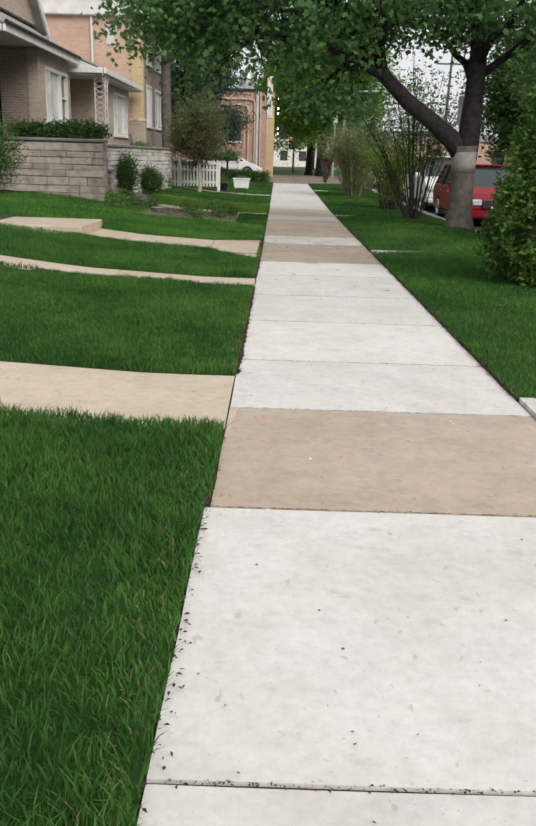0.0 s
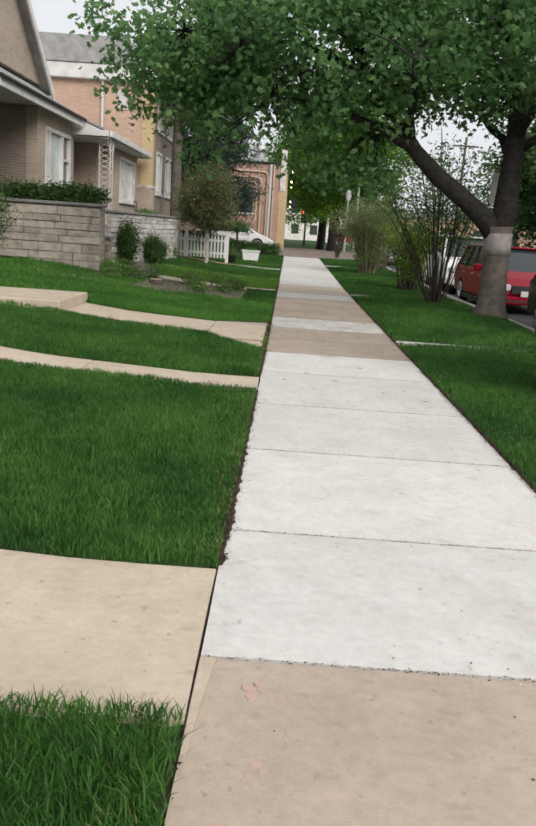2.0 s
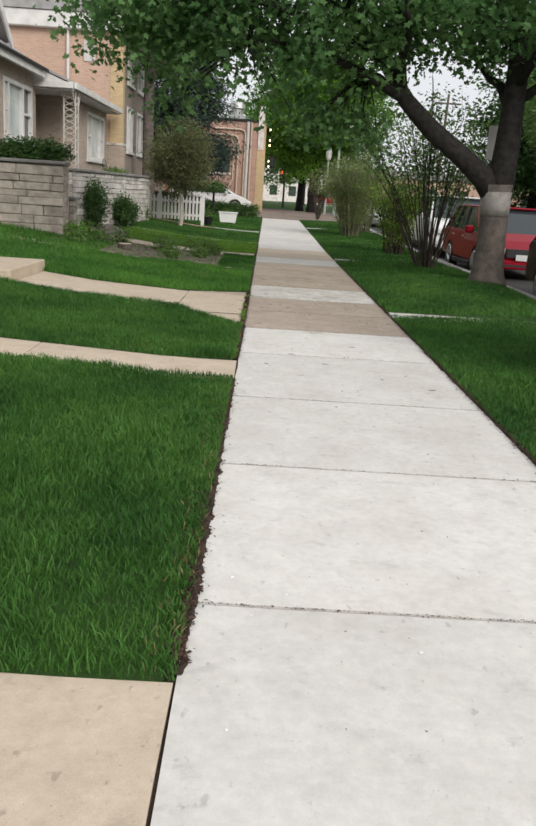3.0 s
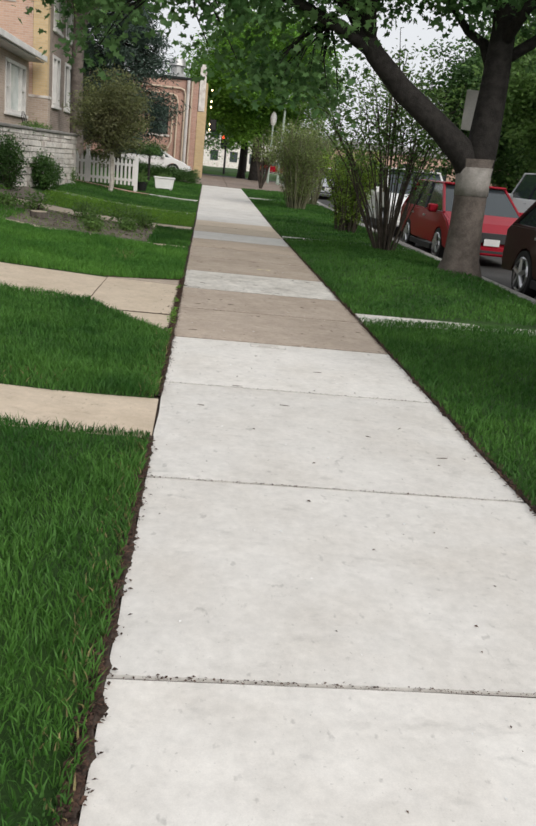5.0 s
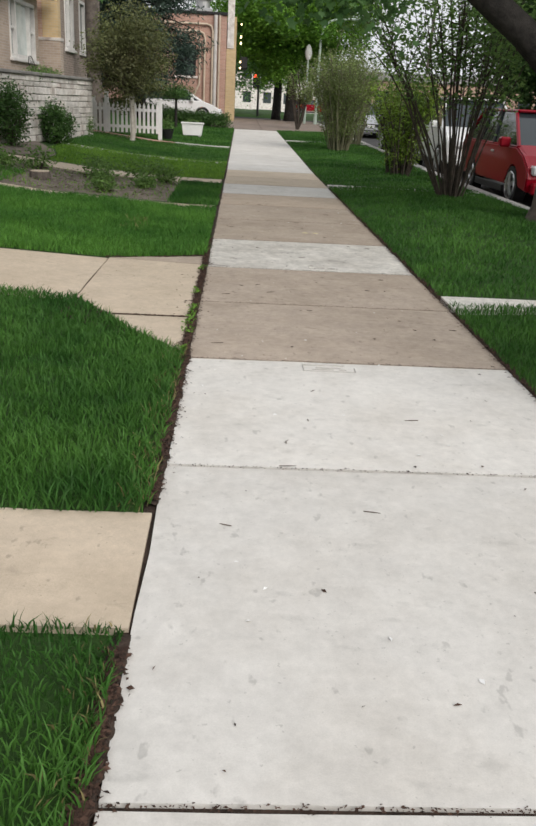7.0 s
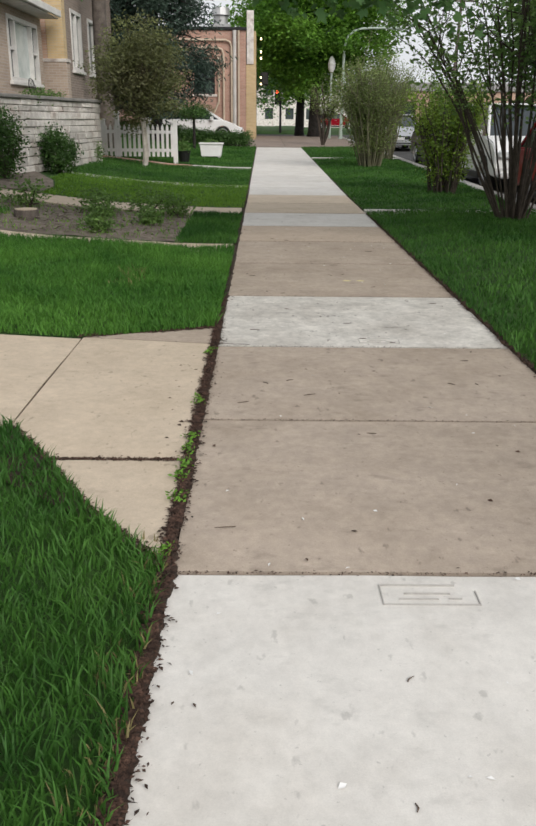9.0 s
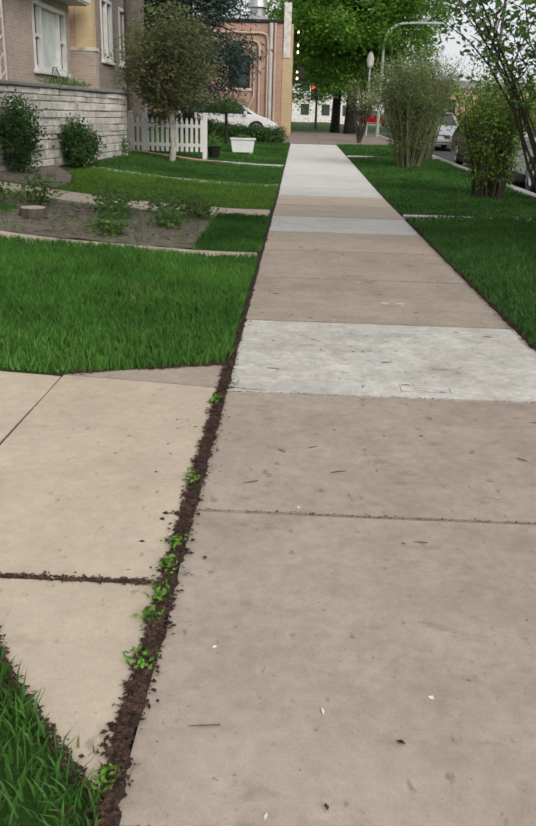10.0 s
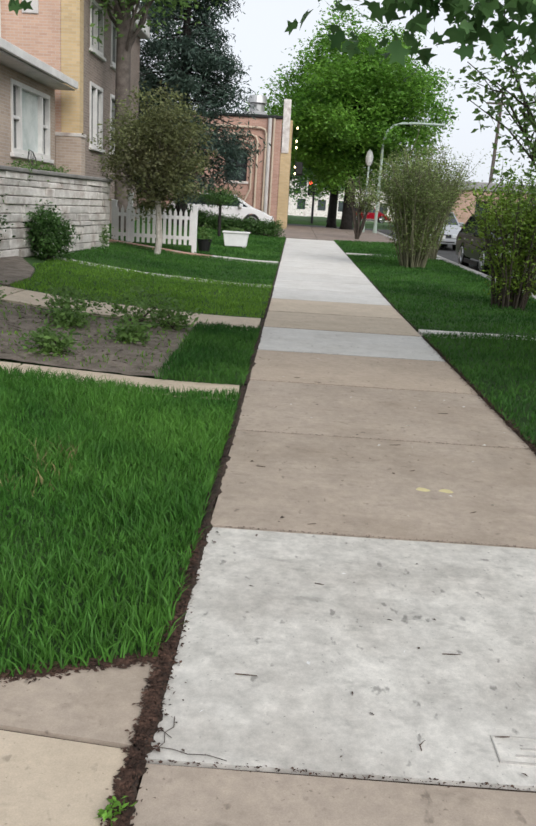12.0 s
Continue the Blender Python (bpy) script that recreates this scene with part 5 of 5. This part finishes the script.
sign = thing("sign_post", "black metal post with a grey parking sign plate", "sign", at=(4.42, 18.6, 0.02))
part("pole", tube(bmesh.new(), [(0, 0, -0.05), (0.03, 0, 1.4), (0.08, 0, 2.95)], 0.028, 8), M_IRON, sign)
part("sign_plate", boxed(-0.3, 0.05, -0.04, -0.03, 2.25, 2.85, 0.004), M_SOFFIT, sign, "grey back of a parking sign")

# ---------------------------------------------------------------- cars
M_TYRE = plain("tyre_rubber", (0.02, 0.02, 0.02), 0.85)
M_RIM = plain("alloy_rim", (0.55, 0.55, 0.56), 0.3, 0.9)
M_CARGLASS = plain("car_glass", (0.03, 0.04, 0.045), 0.05, glass=True)
M_PLASTIC = plain("black_plastic", (0.025, 0.025, 0.027), 0.55)
M_HEAD = plain("headlight_lens", (0.75, 0.77, 0.78), 0.12, coat=0.5)
M_TAIL = plain("red_lens", (0.4, 0.02, 0.02), 0.2, coat=0.5)


def car(name, label, at, rz, length, width, height, paint, belt=0.95, cab=(0.95, 1.75, 3.75, 4.35), nose=0.78, tail=0.95, ground=0.2, wheel=0.34, axles=(0.85, 3.55)):
    """A car along its own y, nose towards -y, standing on z = 0. cab: windscreen foot, roof front, roof rear, rear glass foot."""
    c = thing(name, label, "car", "parked cars", at=at, rz=rz)
    L, w = length, width / 2
    def arch(y):
        return [(y + wheel * 1.18 * math.cos(t), max(ground, wheel + wheel * 1.18 * math.sin(t))) for t in (math.pi * (1 - k / 8) for k in range(9))]
    low = [(0.05, ground + 0.08)] + [p for y in axles for p in arch(y)] + [(L - 0.06, ground + 0.1)]
    side = low + [(L, 0.55), (L - 0.02, tail - 0.12), (cab[3] + 0.02, belt + 0.01), (cab[0], belt), (0.35, nose), (0.04, nose - 0.18), (-0.02, 0.5)]
    bm = bmesh.new()
    rings = []
    for x, s in ((-w + 0.09, 0.965), (-w + 0.015, 0.995), (-w, 1.0), (w, 1.0), (w - 0.015, 0.995), (w - 0.09, 0.965)):
        inner = abs(x) < w - 0.05
        rings.append([bm.verts.new((x if z > 0.32 else x * 0.97, L / 2 + (y - L / 2) * (0.985 if inner else 0.995), z if z < belt - 0.1 else z + (0.035 if inner else 0.0))) for y, z in side])
    rings = [rings[2], rings[0], rings[5], rings[3]]
    for a, b in zip(rings, rings[1:]):
        for i in range(len(side)):
            j = (i + 1) % len(side)
            bm.faces.new((a[i], a[j], b[j], b[i]))
    caps = [bm.faces.new(rings[0]), bm.faces.new(rings[-1][::-1])]
    bmesh.ops.bevel(bm, geom=list({e for q in caps for e in q.edges}), offset=0.025, segments=2, affect="EDGES", clamp_overlap=True)
    bmesh.ops.triangulate(bm, faces=[q for q in bm.faces if len(q.verts) > 4])
    for v in [v for v in bm.verts if not v.link_faces]:
        bm.verts.remove(v)
    body = part("body", bm, paint, c)
    # glasshouse
    foot = [(cab[0], belt + 0.02), (cab[1], height - 0.03), (cab[2], height - 0.03), (cab[3], belt + 0.02)]
    wi, wt = w - 0.05, w - 0.22
    bm = bmesh.new()
    q = [[bm.verts.new((s * (wi if z < belt + 0.1 else wt), y, z)) for y, z in foot] for s in (-1, 1)]
    bm.faces.new(q[0])
    bm.faces.new(q[1][::-1])
    for i in range(4):
        j = (i + 1) % 4
        bm.faces.new((q[0][i], q[1][i], q[1][j], q[0][j]))
    part("glasshouse", bm, M_CARGLASS, c, "dark tinted glass")
    bm = boxed(-wt - 0.03, wt + 0.03, cab[1] - 0.12, cab[2] + 0.1, height - 0.05, height, 0.022)
    part("roof", bm, paint, c)
    for s in (-1, 1):
        span = cab[3] - cab[0]
        for k, (f0, f1) in enumerate(((0.0, 0.0), (0.42, 0.42), (0.7, 0.72), (1.0, 1.0))):
            y0 = cab[0] + span * f0
            y1 = cab[1] + (cab[2] - cab[1]) * f1
            part("pillar", tube(bmesh.new(), [(s * (wi + 0.005), y0, belt), (s * (wt + 0.012), y1, height - 0.035)], 0.035, 6), paint if k in (0, 3) else M_PLASTIC, c)
        part("mirror", boxed(s * (w + 0.1) - 0.1, s * (w + 0.1) + 0.1, cab[0] + 0.32, cab[0] + 0.47, belt - 0.02, belt + 0.15, 0.03), paint, c)
        for y in (cab[0] + span * 0.36, cab[0] + span * 0.66):
            part("door_handle", boxed(s * (w + 0.005) - 0.015, s * (w + 0.005) + 0.015, y, y + 0.17, belt - 0.15, belt - 0.11, 0.006), M_RIM, c, "chrome door handle")
        part("sill", boxed(s * (w - 0.01) - 0.025, s * (w - 0.01) + 0.025, axles[0] + 0.45, axles[1] - 0.45, ground - 0.02, ground + 0.1, 0.01), M_PLASTIC, c)
        part("headlight", boxed(s * (w - 0.28) - 0.2, s * (w - 0.28) + 0.2, -0.035, 0.22, nose - 0.3, nose - 0.14, 0.03), M_HEAD, c, "clear headlight")
        part("tail_light", boxed(s * (w - 0.14) - 0.12, s * (w - 0.14) + 0.12, L - 0.2, L + 0.01, tail - 0.42, tail - 0.12, 0.02), M_TAIL, c, "red tail light")
        for y in axles:
            wh = part("wheel", disc(bmesh.new(), (s * (w - 0.1), y, wheel), wheel, (1, 0, 0), 0.2, 24), M_TYRE, c)
            part("rim", disc(bmesh.new(), (s * (w + 0.002), y, wheel), wheel * 0.5, (1, 0, 0), 0.012, 20), M_PLASTIC, wh)
            for k in range(5):
                t = 2 * math.pi * k / 5 + 0.3
                a = Vector((s * (w + 0.01), y, wheel))
                part("spoke", tube(bmesh.new(), [a, a + Vector((0, math.cos(t), math.sin(t))) * wheel * 0.66], [0.05, 0.035], 5), M_RIM, wh)
            bm = bmesh.new()
            tube(bm, [(s * (w + 0.006), y + wheel * 0.68 * math.cos(t), wheel + wheel * 0.68 * math.sin(t)) for t in (2 * math.pi * k / 20 for k in range(21))], 0.02, 5)
            part("rim_edge", bm, M_RIM, wh)
    part("grille", boxed(-w + 0.5, w - 0.5, -0.04, 0.02, 0.5, nose - 0.16, 0.01), M_PLASTIC, c, "black grille")
    part("bumper", boxed(-w + 0.1, w - 0.1, -0.06, 0.1, ground + 0.05, 0.44, 0.03), paint, c)
    part("air_intake", boxed(-w + 0.35, w - 0.35, -0.066, 0.0, ground + 0.1, 0.36, 0.01), M_PLASTIC, c)
    part("licence_plate", boxed(-0.16, 0.16, -0.075, -0.05, 0.45, 0.58), M_PICKET, c)
    return c


def paint(name, colour, flake=0.2):
    return plain(name, colour, 0.35, flake, coat=0.15)


RZ = -0.13
car("dark_suv", "dark brown metallic crossover parked at the kerb", (5.95, 13.45, RZ), 0, 4.75, 1.86, 1.72, paint("dark_brown_paint", (0.05, 0.017, 0.017), 0.0), 1.05, (0.95, 1.75, 3.7, 4.55), 0.95, 1.1, 0.24, 0.36, (0.95, 3.8))
car("red_wagon", "bright red compact wagon parked at the kerb", (5.95, 21.45, RZ), 0, 4.45, 1.76, 1.6, paint("red_paint", (0.3, 0.004, 0.016), 0.0), 0.98, (0.75, 1.65, 3.7, 4.3), 0.86, 1.0, 0.2, 0.33, (0.8, 3.5))
car("dark_sedan", "dark sedan parked beyond the shrubs", (6.0, 33.2, RZ + 0.1), 0, 4.6, 1.8, 1.46, paint("charcoal_paint", (0.03, 0.032, 0.036), 0.4))
car("silver_car", "silver car parked near the corner", (6.0, 45.5, RZ + 0.2), 0, 4.5, 1.78, 1.48, paint("silver_paint", (0.5, 0.51, 0.52), 0.5))
car("white_suv", "white utility vehicle parked at the kerb", (6.0, 27.2, RZ + 0.03), 0, 4.7, 1.85, 1.8, paint("white_paint", (0.75, 0.75, 0.74), 0.0), 1.1, (0.9, 1.6, 4.1, 4.6), 1.0, 1.15, 0.25, 0.36, (0.9, 3.7))
car("white_sedan", "white sedan standing in the alley beside the shop", (-0.75, 50.2, gz(-0.5, 50) + 0.03), 90, 4.6, 1.8, 1.46, paint("white_paint", (0.78, 0.78, 0.78), 0.0))
car("white_van", "white van parked across the road", (12.2, 36, RZ + 0.1), 180, 5.2, 1.95, 2.1, paint("white_paint", (0.75, 0.75, 0.75), 0.0), 1.2, (0.6, 1.3, 4.9, 5.1), 1.0, 1.3, 0.25, 0.36, (0.9, 4.2))
car("red_car", "small red car on the far cross street", (9.8, 98, gz(0, 60)), 90, 4.4, 1.76, 1.46, paint("red_paint", (0.3, 0.004, 0.016), 0.0))
car("silver_car", "pale car on the far cross street", (-1.5, 70, gz(0, 60) - 0.1), 90, 4.4, 1.76, 1.46, paint("silver_paint", (0.5, 0.51, 0.52), 0.5))

# buildings across the road and far away
def far_building(label, x0, x1, y0, y1, h, mat, storeys=1, face="y", z=0.2):
    b = thing("building", label, "building", at=((x0 + x1) / 2, (y0 + y1) / 2, z), planned=True)
    bays = []
    if face == "y":
        n = int((x1 - x0) / 2.6)
        for s in range(storeys):
            for i in range(n):
                a = x0 + (i + 0.3) * (x1 - x0) / n
                bays.append((a, a + 1.1, z + 1.0 + 3 * s, z + 2.4 + 3 * s))
        part("wall", wall_y(y0, x0, x1, z - 0.3, z + h, 0.3, bays), mat, b)
        for a, c, d, e in bays:
            part("window", boxed(a, c, y0 + 0.15, y0 + 0.17, d, e), M_GLASS, b)
        part("wall", boxed(x0, x1, y0 + 0.32, y1, z - 0.3, z + h), mat, b)
    else:
        n = int((y1 - y0) / 2.8)
        for s in range(storeys):
            for i in range(n):
                a = y0 + (i + 0.3) * (y1 - y0) / n
                bays.append((a, a + 1.2, z + 1.0 + 3 * s, z + 2.4 + 3 * s))
        bm = wall_x(0, y0, y1, z - 0.3, z + h, 0.3, bays)
        for v in bm.verts:
            v.co.x = x0 - v.co.x
        part("wall", bm, mat, b)
        for a, c, d, e in bays:
            part("window", boxed(x0 + 0.15, x0 + 0.17, a, c, d, e), M_GLASS, b)
        part("wall", boxed(x0 + 0.32, x1, y0, y1, z - 0.3, z + h), mat, b)
    part("roof", boxed(x0 - 0.15, x1 + 0.15, y0 - 0.15, y1 + 0.15, z + h, z + h + 0.6, 0.03), M_SHINGLE, b, "dark parapet")
    return b


far_building("low orange brick building with a dark parapet", 9.6, 40, 74, 90, 3.1, M_BRICK_ORANGE)
far_building("brick house across the road", 19, 28, 24, 34, 5.0, M_BRICK_ORANGE, 2, "x", 0.0)
far_building("tan brick house across the road", 19, 28, 37, 47, 5.0, M_BRICK_TAN, 2, "x", 0.0)
far_building("low brick house across the road", 19, 28, 8, 20, 4.0, M_BRICK_RED, 1, "x", 0.0)
far_building("brick house across the road nearer the corner", 19, 28, 50, 60, 5.0, M_BRICK_RED, 2, "x", 0.0)
far_building("distant brick corner building", -22, -3.5, 76, 90, 6.0, M_BRICK_RED, 2)
far_building("distant pale building closing the street", -6, 22, 128, 140, 5.0, M_STONEL, 2)
far_building("tan brick bungalow next door", -17, -9.2, 4.5, 16.5, 3.6, M_BRICK_TAN, 1)
far_building("red brick house behind the spruce", -14, -6.0, 44, 52, 5.5, M_BRICK_RED, 2)

# ---------------------------------------------------------------- grass and litter
def lawn(label, pieces, mat=M_GRASS, keep=None):
    for region, density, height, width in pieces:
        b = blades("grass", region, density * (0.85 if width < 0.0036 else 0.55), height * 0.85, mat, None, 0.85, width * 1.15, keep)
        tagged(b, label, "grass", kind="stuff")


def off_flare(x, y):
    """Keeps grass off the flared end of the entry path."""
    near = np.interp(x, [-3.0, -0.87, -0.62, -0.33, -0.13, -0.07], [13.08, 13.05, 12.69, 12.2, 11.95, 11.88])
    far = np.interp(x, [-3.0, -0.88, -0.05], [14.6, 14.62, 14.97])
    return (y < near) | (y > far)


lawn("dense dark green lawn grass beside the sidewalk", [((-2.4, -0.045, 0.2, 2.9), 9000, 0.085, 0.0026), ((-2.4, -0.03, 2.9, 3.9), 9000, 0.085, 0.0026)])
lawn("dense green lawn grass between garden paths", [((-2.6, -0.022, 5.02, 9.235), 7500, 0.075, 0.0028), ((-5.9, -2.6, 6.5, 9.27), 2500, 0.08, 0.004)])
lawn("dense green lawn grass before the entry path", [((-3.2, -0.03, 9.9, 13.34), 6500, 0.085, 0.003), ((-5.9, -3.2, 9.9, 13.1), 2500, 0.08, 0.004)], keep=off_flare)
lawn("tall lush green lawn grass beyond the entry path", [((-3.0, -0.035, 14.5, 18.54), 6000, 0.1, 0.003), ((-5.9, -3.0, 14.75, 20.5), 1800, 0.1, 0.005)], M_LUSH, keep=off_flare)
lawn("small patch of green grass beside the bed", [((-0.72, -0.03, 18.9, 21.95), 4500, 0.1, 0.004)])
# sunlit look of this lawn comes from lighter, yellower blade colour
lawn("green lawn before the terrace wall, sunlit brightness in its blade colour", [((-3.7, -0.03, 22.85, 26.95), 2200, 0.06, 0.005)], M_GRASSB, lambda x, y: x > np.interp(y, [22.9, 24, 25, 26.1], [-3.22, -3.28, -3.5, -4.1]))
lawn("green lawn grass near the picket fence", [((-3.8, -0.03, 27.1, 32.0), 1700, 0.06, 0.006), ((-5.5, -0.03, 32.3, 45), 900, 0.07, 0.009)])
lawn("green parkway lawn grass beside the kerb", [((1.84, 4.66, 1.5, 3.45), 3000, 0.06, 0.004), ((1.84, 4.66, 4.56, 13.3), 4000, 0.065, 0.0034), ((1.84, 4.66, 13.58, 22.35), 2600, 0.075, 0.0045), ((1.84, 4.66, 22.58, 37.02), 1300, 0.06, 0.007), ((1.84, 4.66, 37.5, 45.2), 700, 0.06, 0.01)])
lawn("dry straw-coloured grass tips at the lawn edge", [((-0.2, -0.08, 0.2, 3.9), 900, 0.07, 0.003), ((-0.14, -0.02, 5.0, 9.25), 900, 0.06, 0.003), ((-0.14, -0.02, 9.9, 12.0), 900, 0.06, 0.003), ((-1.0, -0.75, 16.2, 16.9), 900, 0.1, 0.004), ((-1.1, -0.65, 10.0, 10.3), 500, 0.07, 0.004)], M_DRYGRASS)


lawn("long grass tuft leaning over the sidewalk edge", [((-0.12, -0.02, 2.85, 3.75), 2600, 0.13, 0.0024)])
lawn("sparse green sprouts over the bare bed", [((-4.1, -0.7, 19.05, 21.7), 260, 0.05, 0.006)], M_GRASSB)


def flakes(name, label, n, place, size, mat, lift=0.002):
    """Flat curled crumbs of litter."""
    p = np.array([place() for _ in range(n)])
    t = rng.uniform(0, 2 * np.pi, n)
    s = size * rng.uniform(0.4, 1.5, n)
    d = np.stack([np.cos(t), np.sin(t), 0 * t], 1) * s[:, None]
    e = np.stack([-np.sin(t), np.cos(t), 0 * t], 1) * (s * rng.uniform(0.2, 0.7, n))[:, None]
    up = np.array([0, 0, 1.0]) * (s * 0.35)[:, None]
    p[:, 2] += lift
    v = np.stack([p - d, p + e + up, p + d, p - e + up * 0.3], 1).reshape(-1, 3)
    i = np.arange(n)[:, None] * 4
    f = (i + np.array([[0, 1, 2, 0, 2, 3]])).ravel()
    return tagged(raw_np(name, v, f, np.full(2 * n, 3), mat), label, "litter", kind="stuff")


def ragged(y, k):
    """Width of the crumbling soil and litter over a slab's edge."""
    return 0.002 + 0.016 * noise.noise((k, y * 3.1, 0)) + 0.02 * noise.noise((k, y * 11, 5)) + 0.014 * noise.noise((k, y * 37, 9))


def mound(name, label, x, side, y0, y1, reach):
    """A crumbly ridge of soil and litter that laps over a slab's edge."""
    v, f = [], []
    rows = int((y1 - y0) / 0.012)
    for i in range(rows + 1):
        y = y0 + (y1 - y0) * i / rows
        end = min(1.0, i / 12, (rows - i) / 12)
        w = max(-0.01, ragged(y, x)) * end
        g = gz(0, y)
        v += [(x - side * reach, y, g - 0.03), (x - side * reach * 0.5, y, g - 0.002 + 0.008 * noise.noise((x + 3, y * 40, 0))),
              (x - side * 0.008, y, g + (0.006 + 0.006 * noise.noise((x, y * 45, 2))) * end - 0.006 * (1 - end)), (x + side * w, y, g - 0.006)]
    for i in range(rows):
        for k in range(3):
            f.append((i * 4 + k, i * 4 + k + 1, i * 4 + k + 5, i * 4 + k + 4))
    tagged(raw(name, v, f, M_SOIL), label, "litter", kind="stuff")


for y0, y1 in ((5.06, 9.22), (9.98, 12.3), (12.3, 15.4), (15.4, 18.45), (19.0, 21.8), (22.95, 26.8)):
    mound("litter_ridge", "crumbly dark soil and litter lapping over the slab edge", 0.0, 1, y0, y1, 0.06)
for y0, y1 in ((4.64, 13.15), (13.62, 22.25), (22.66, 30)):
    mound("litter_ridge", "crumbly dark soil along the parkway side of the sidewalk", 1.835, -1, y0, y1, 0.06)


def edge_left():
    y = rng.choice([rng.uniform(5.0, 12.0), rng.uniform(8.3, 16), rng.uniform(12, 15.2), rng.uniform(0.2, 24)], p=[0.34, 0.3, 0.3, 0.06])
    if 9.15 < y < 10.0 or 3.7 < y < 5.1:
        y += 1.6
    x = -0.028 + rng.normal() * 0.014 + 0.7 * ragged(y, 0.0) + abs(rng.normal()) * 0.025 * (rng.random() < 0.05)
    return (x, y, gz(0, y) + (0.004 if x < 0.005 else 0.0))


def edge_right():
    y = rng.uniform(4.6, 22)
    return (1.845 - 0.6 * ragged(y, 1.835) + rng.normal() * 0.02, y, 0.004)


flakes("litter", "brown leaf litter along the sidewalk edge", 18000, edge_left, 0.008, M_LITTER)
flakes("litter", "brown leaf litter along the parkway edge", 9000, edge_right, 0.009, M_LITTER)
def edge_path():
    f = rng.random()
    return (-0.9 + 0.85 * f, 14.645 + 0.33 * f + rng.normal() * 0.018, gz(-0.9 + 0.85 * f, 14.7) + 0.004)


def edge_flare():
    x = rng.uniform(-0.85, -0.05)
    return (x, float(np.interp(x, [-0.87, -0.62, -0.33, -0.13, -0.05], [13.05, 12.69, 12.2, 11.95, 11.86])) + rng.normal() * 0.015, gz(x, 12.5) + 0.003)


flakes("litter", "dark leaf litter along the far edge of the entry path", 2600, edge_path, 0.008, M_LITTER)
flakes("litter", "dark leaf litter along the flared edge of the entry path", 1200, edge_flare, 0.007, M_LITTER)
flakes("litter", "dark crumbs in the entry path joint", 900, lambda: (rng.uniform(-0.62, -0.05), 12.68 + rng.normal() * 0.008, 0.001), 0.006, M_LITTER)
flakes("litter", "leaf bits on the entry path", 60, lambda: (lambda x: (x, rng.uniform(12.7, 14.5), gz(x, 13)))(rng.uniform(-0.8, -0.08)), 0.01, M_LITTER)
JY = [j[0] for j in JOINTS if 0 < j[0] < 24]
flakes("litter", "dark crumbs caught in the slab joints", 5000, lambda: (rng.uniform(0, 1.83), rng.choice(JY) + rng.normal() * 0.006, -0.006), 0.0045, M_LITTER)
flakes("litter", "dark seeds and leaf bits on the sidewalk", 130, lambda: (rng.uniform(0.03, 1.8), 8 + 14 * rng.random() ** 0.9, 0.0), 0.009, M_LITTER)
flakes("litter", "dark specks on the sidewalk", 150, lambda: (rng.uniform(0.03, 1.8), rng.uniform(0.5, 9), 0.0), 0.005, M_LITTER)
flakes("litter", "pale seed flecks on the sidewalk", 110, lambda: (rng.uniform(0.1, 1.8), rng.uniform(2.5, 21), 0.0), 0.009, M_PICKET)
flakes("litter", "clods and stems on the bare bed", 1500, lambda: (lambda x, y: (x, y, gz(x, y) + 0.02))(rng.uniform(BED[0], BED[1]), rng.uniform(BED[2], BED[3])), 0.025, M_BED)

M_TWIG = material("dry_twig", (0.12, 0.085, 0.06), (0.06, 0.04, 0.03), 0.95, scale=30, fine=90)
for i in range(40):
    x, y, t, l = rng.uniform(0.1, 1.75), rng.uniform(8.8, 19.5), rng.uniform(0, 6.28), rng.uniform(0.018, 0.04)
    tw = tube(bmesh.new(), [(x + l * (k - 1) * math.cos(t) - 0.25 * l * (k == 1) * math.sin(t), y + l * (k - 1) * math.sin(t) * 0.6, 0.003) for k in range(3)], [0.0018, 0.0022, 0.001], 4)
    tagged(part("twig", tw, M_TWIG), "small dry brown twig lying on the sidewalk", "twig", "fallen twigs")
for i in (0, 1, 3, 5, 7, 8, 10, 11):
    y = (12.3, 12.75, 12.7, 13.4, 13.9, 14.3, 12.1, 12.5, 12.6, 13.1, 11.9, 12.9, 14.0, 12.68, 12.69, 12.4)[i]
    x = -0.035 - (0.25 if i in (13, 14) else 0.0)
    w = thing("weed", "small bright green weed in the pavement gap", "weed", "pavement weeds", at=(x, y, 0))
    leaves("leaf_tuft", blob_points(7, (0, 0, 0.02), (0.03, 0.05, 0.02), 0.2), 0.012, 6, 0.02, M_WEED, w, droop=-0.2)["kind"] = "stuff"

# hairline cracks in the weathered slab's corner
for pts in ([(0.02, 14.55), (0.035, 14.58), (0.03, 14.62), (0.05, 14.645), (0.045, 14.69)], [(0.0, 14.56), (0.06, 14.555), (0.1, 14.54), (0.15, 14.542), (0.2, 14.525)], [(0.0, 14.62), (0.02, 14.63), (0.05, 14.6)]):
    part("crack", tube(bmesh.new(), [(x, y, 0.0) for x, y in pts], 0.0012, 4), M_SOIL, walkway, "dark hairline crack")
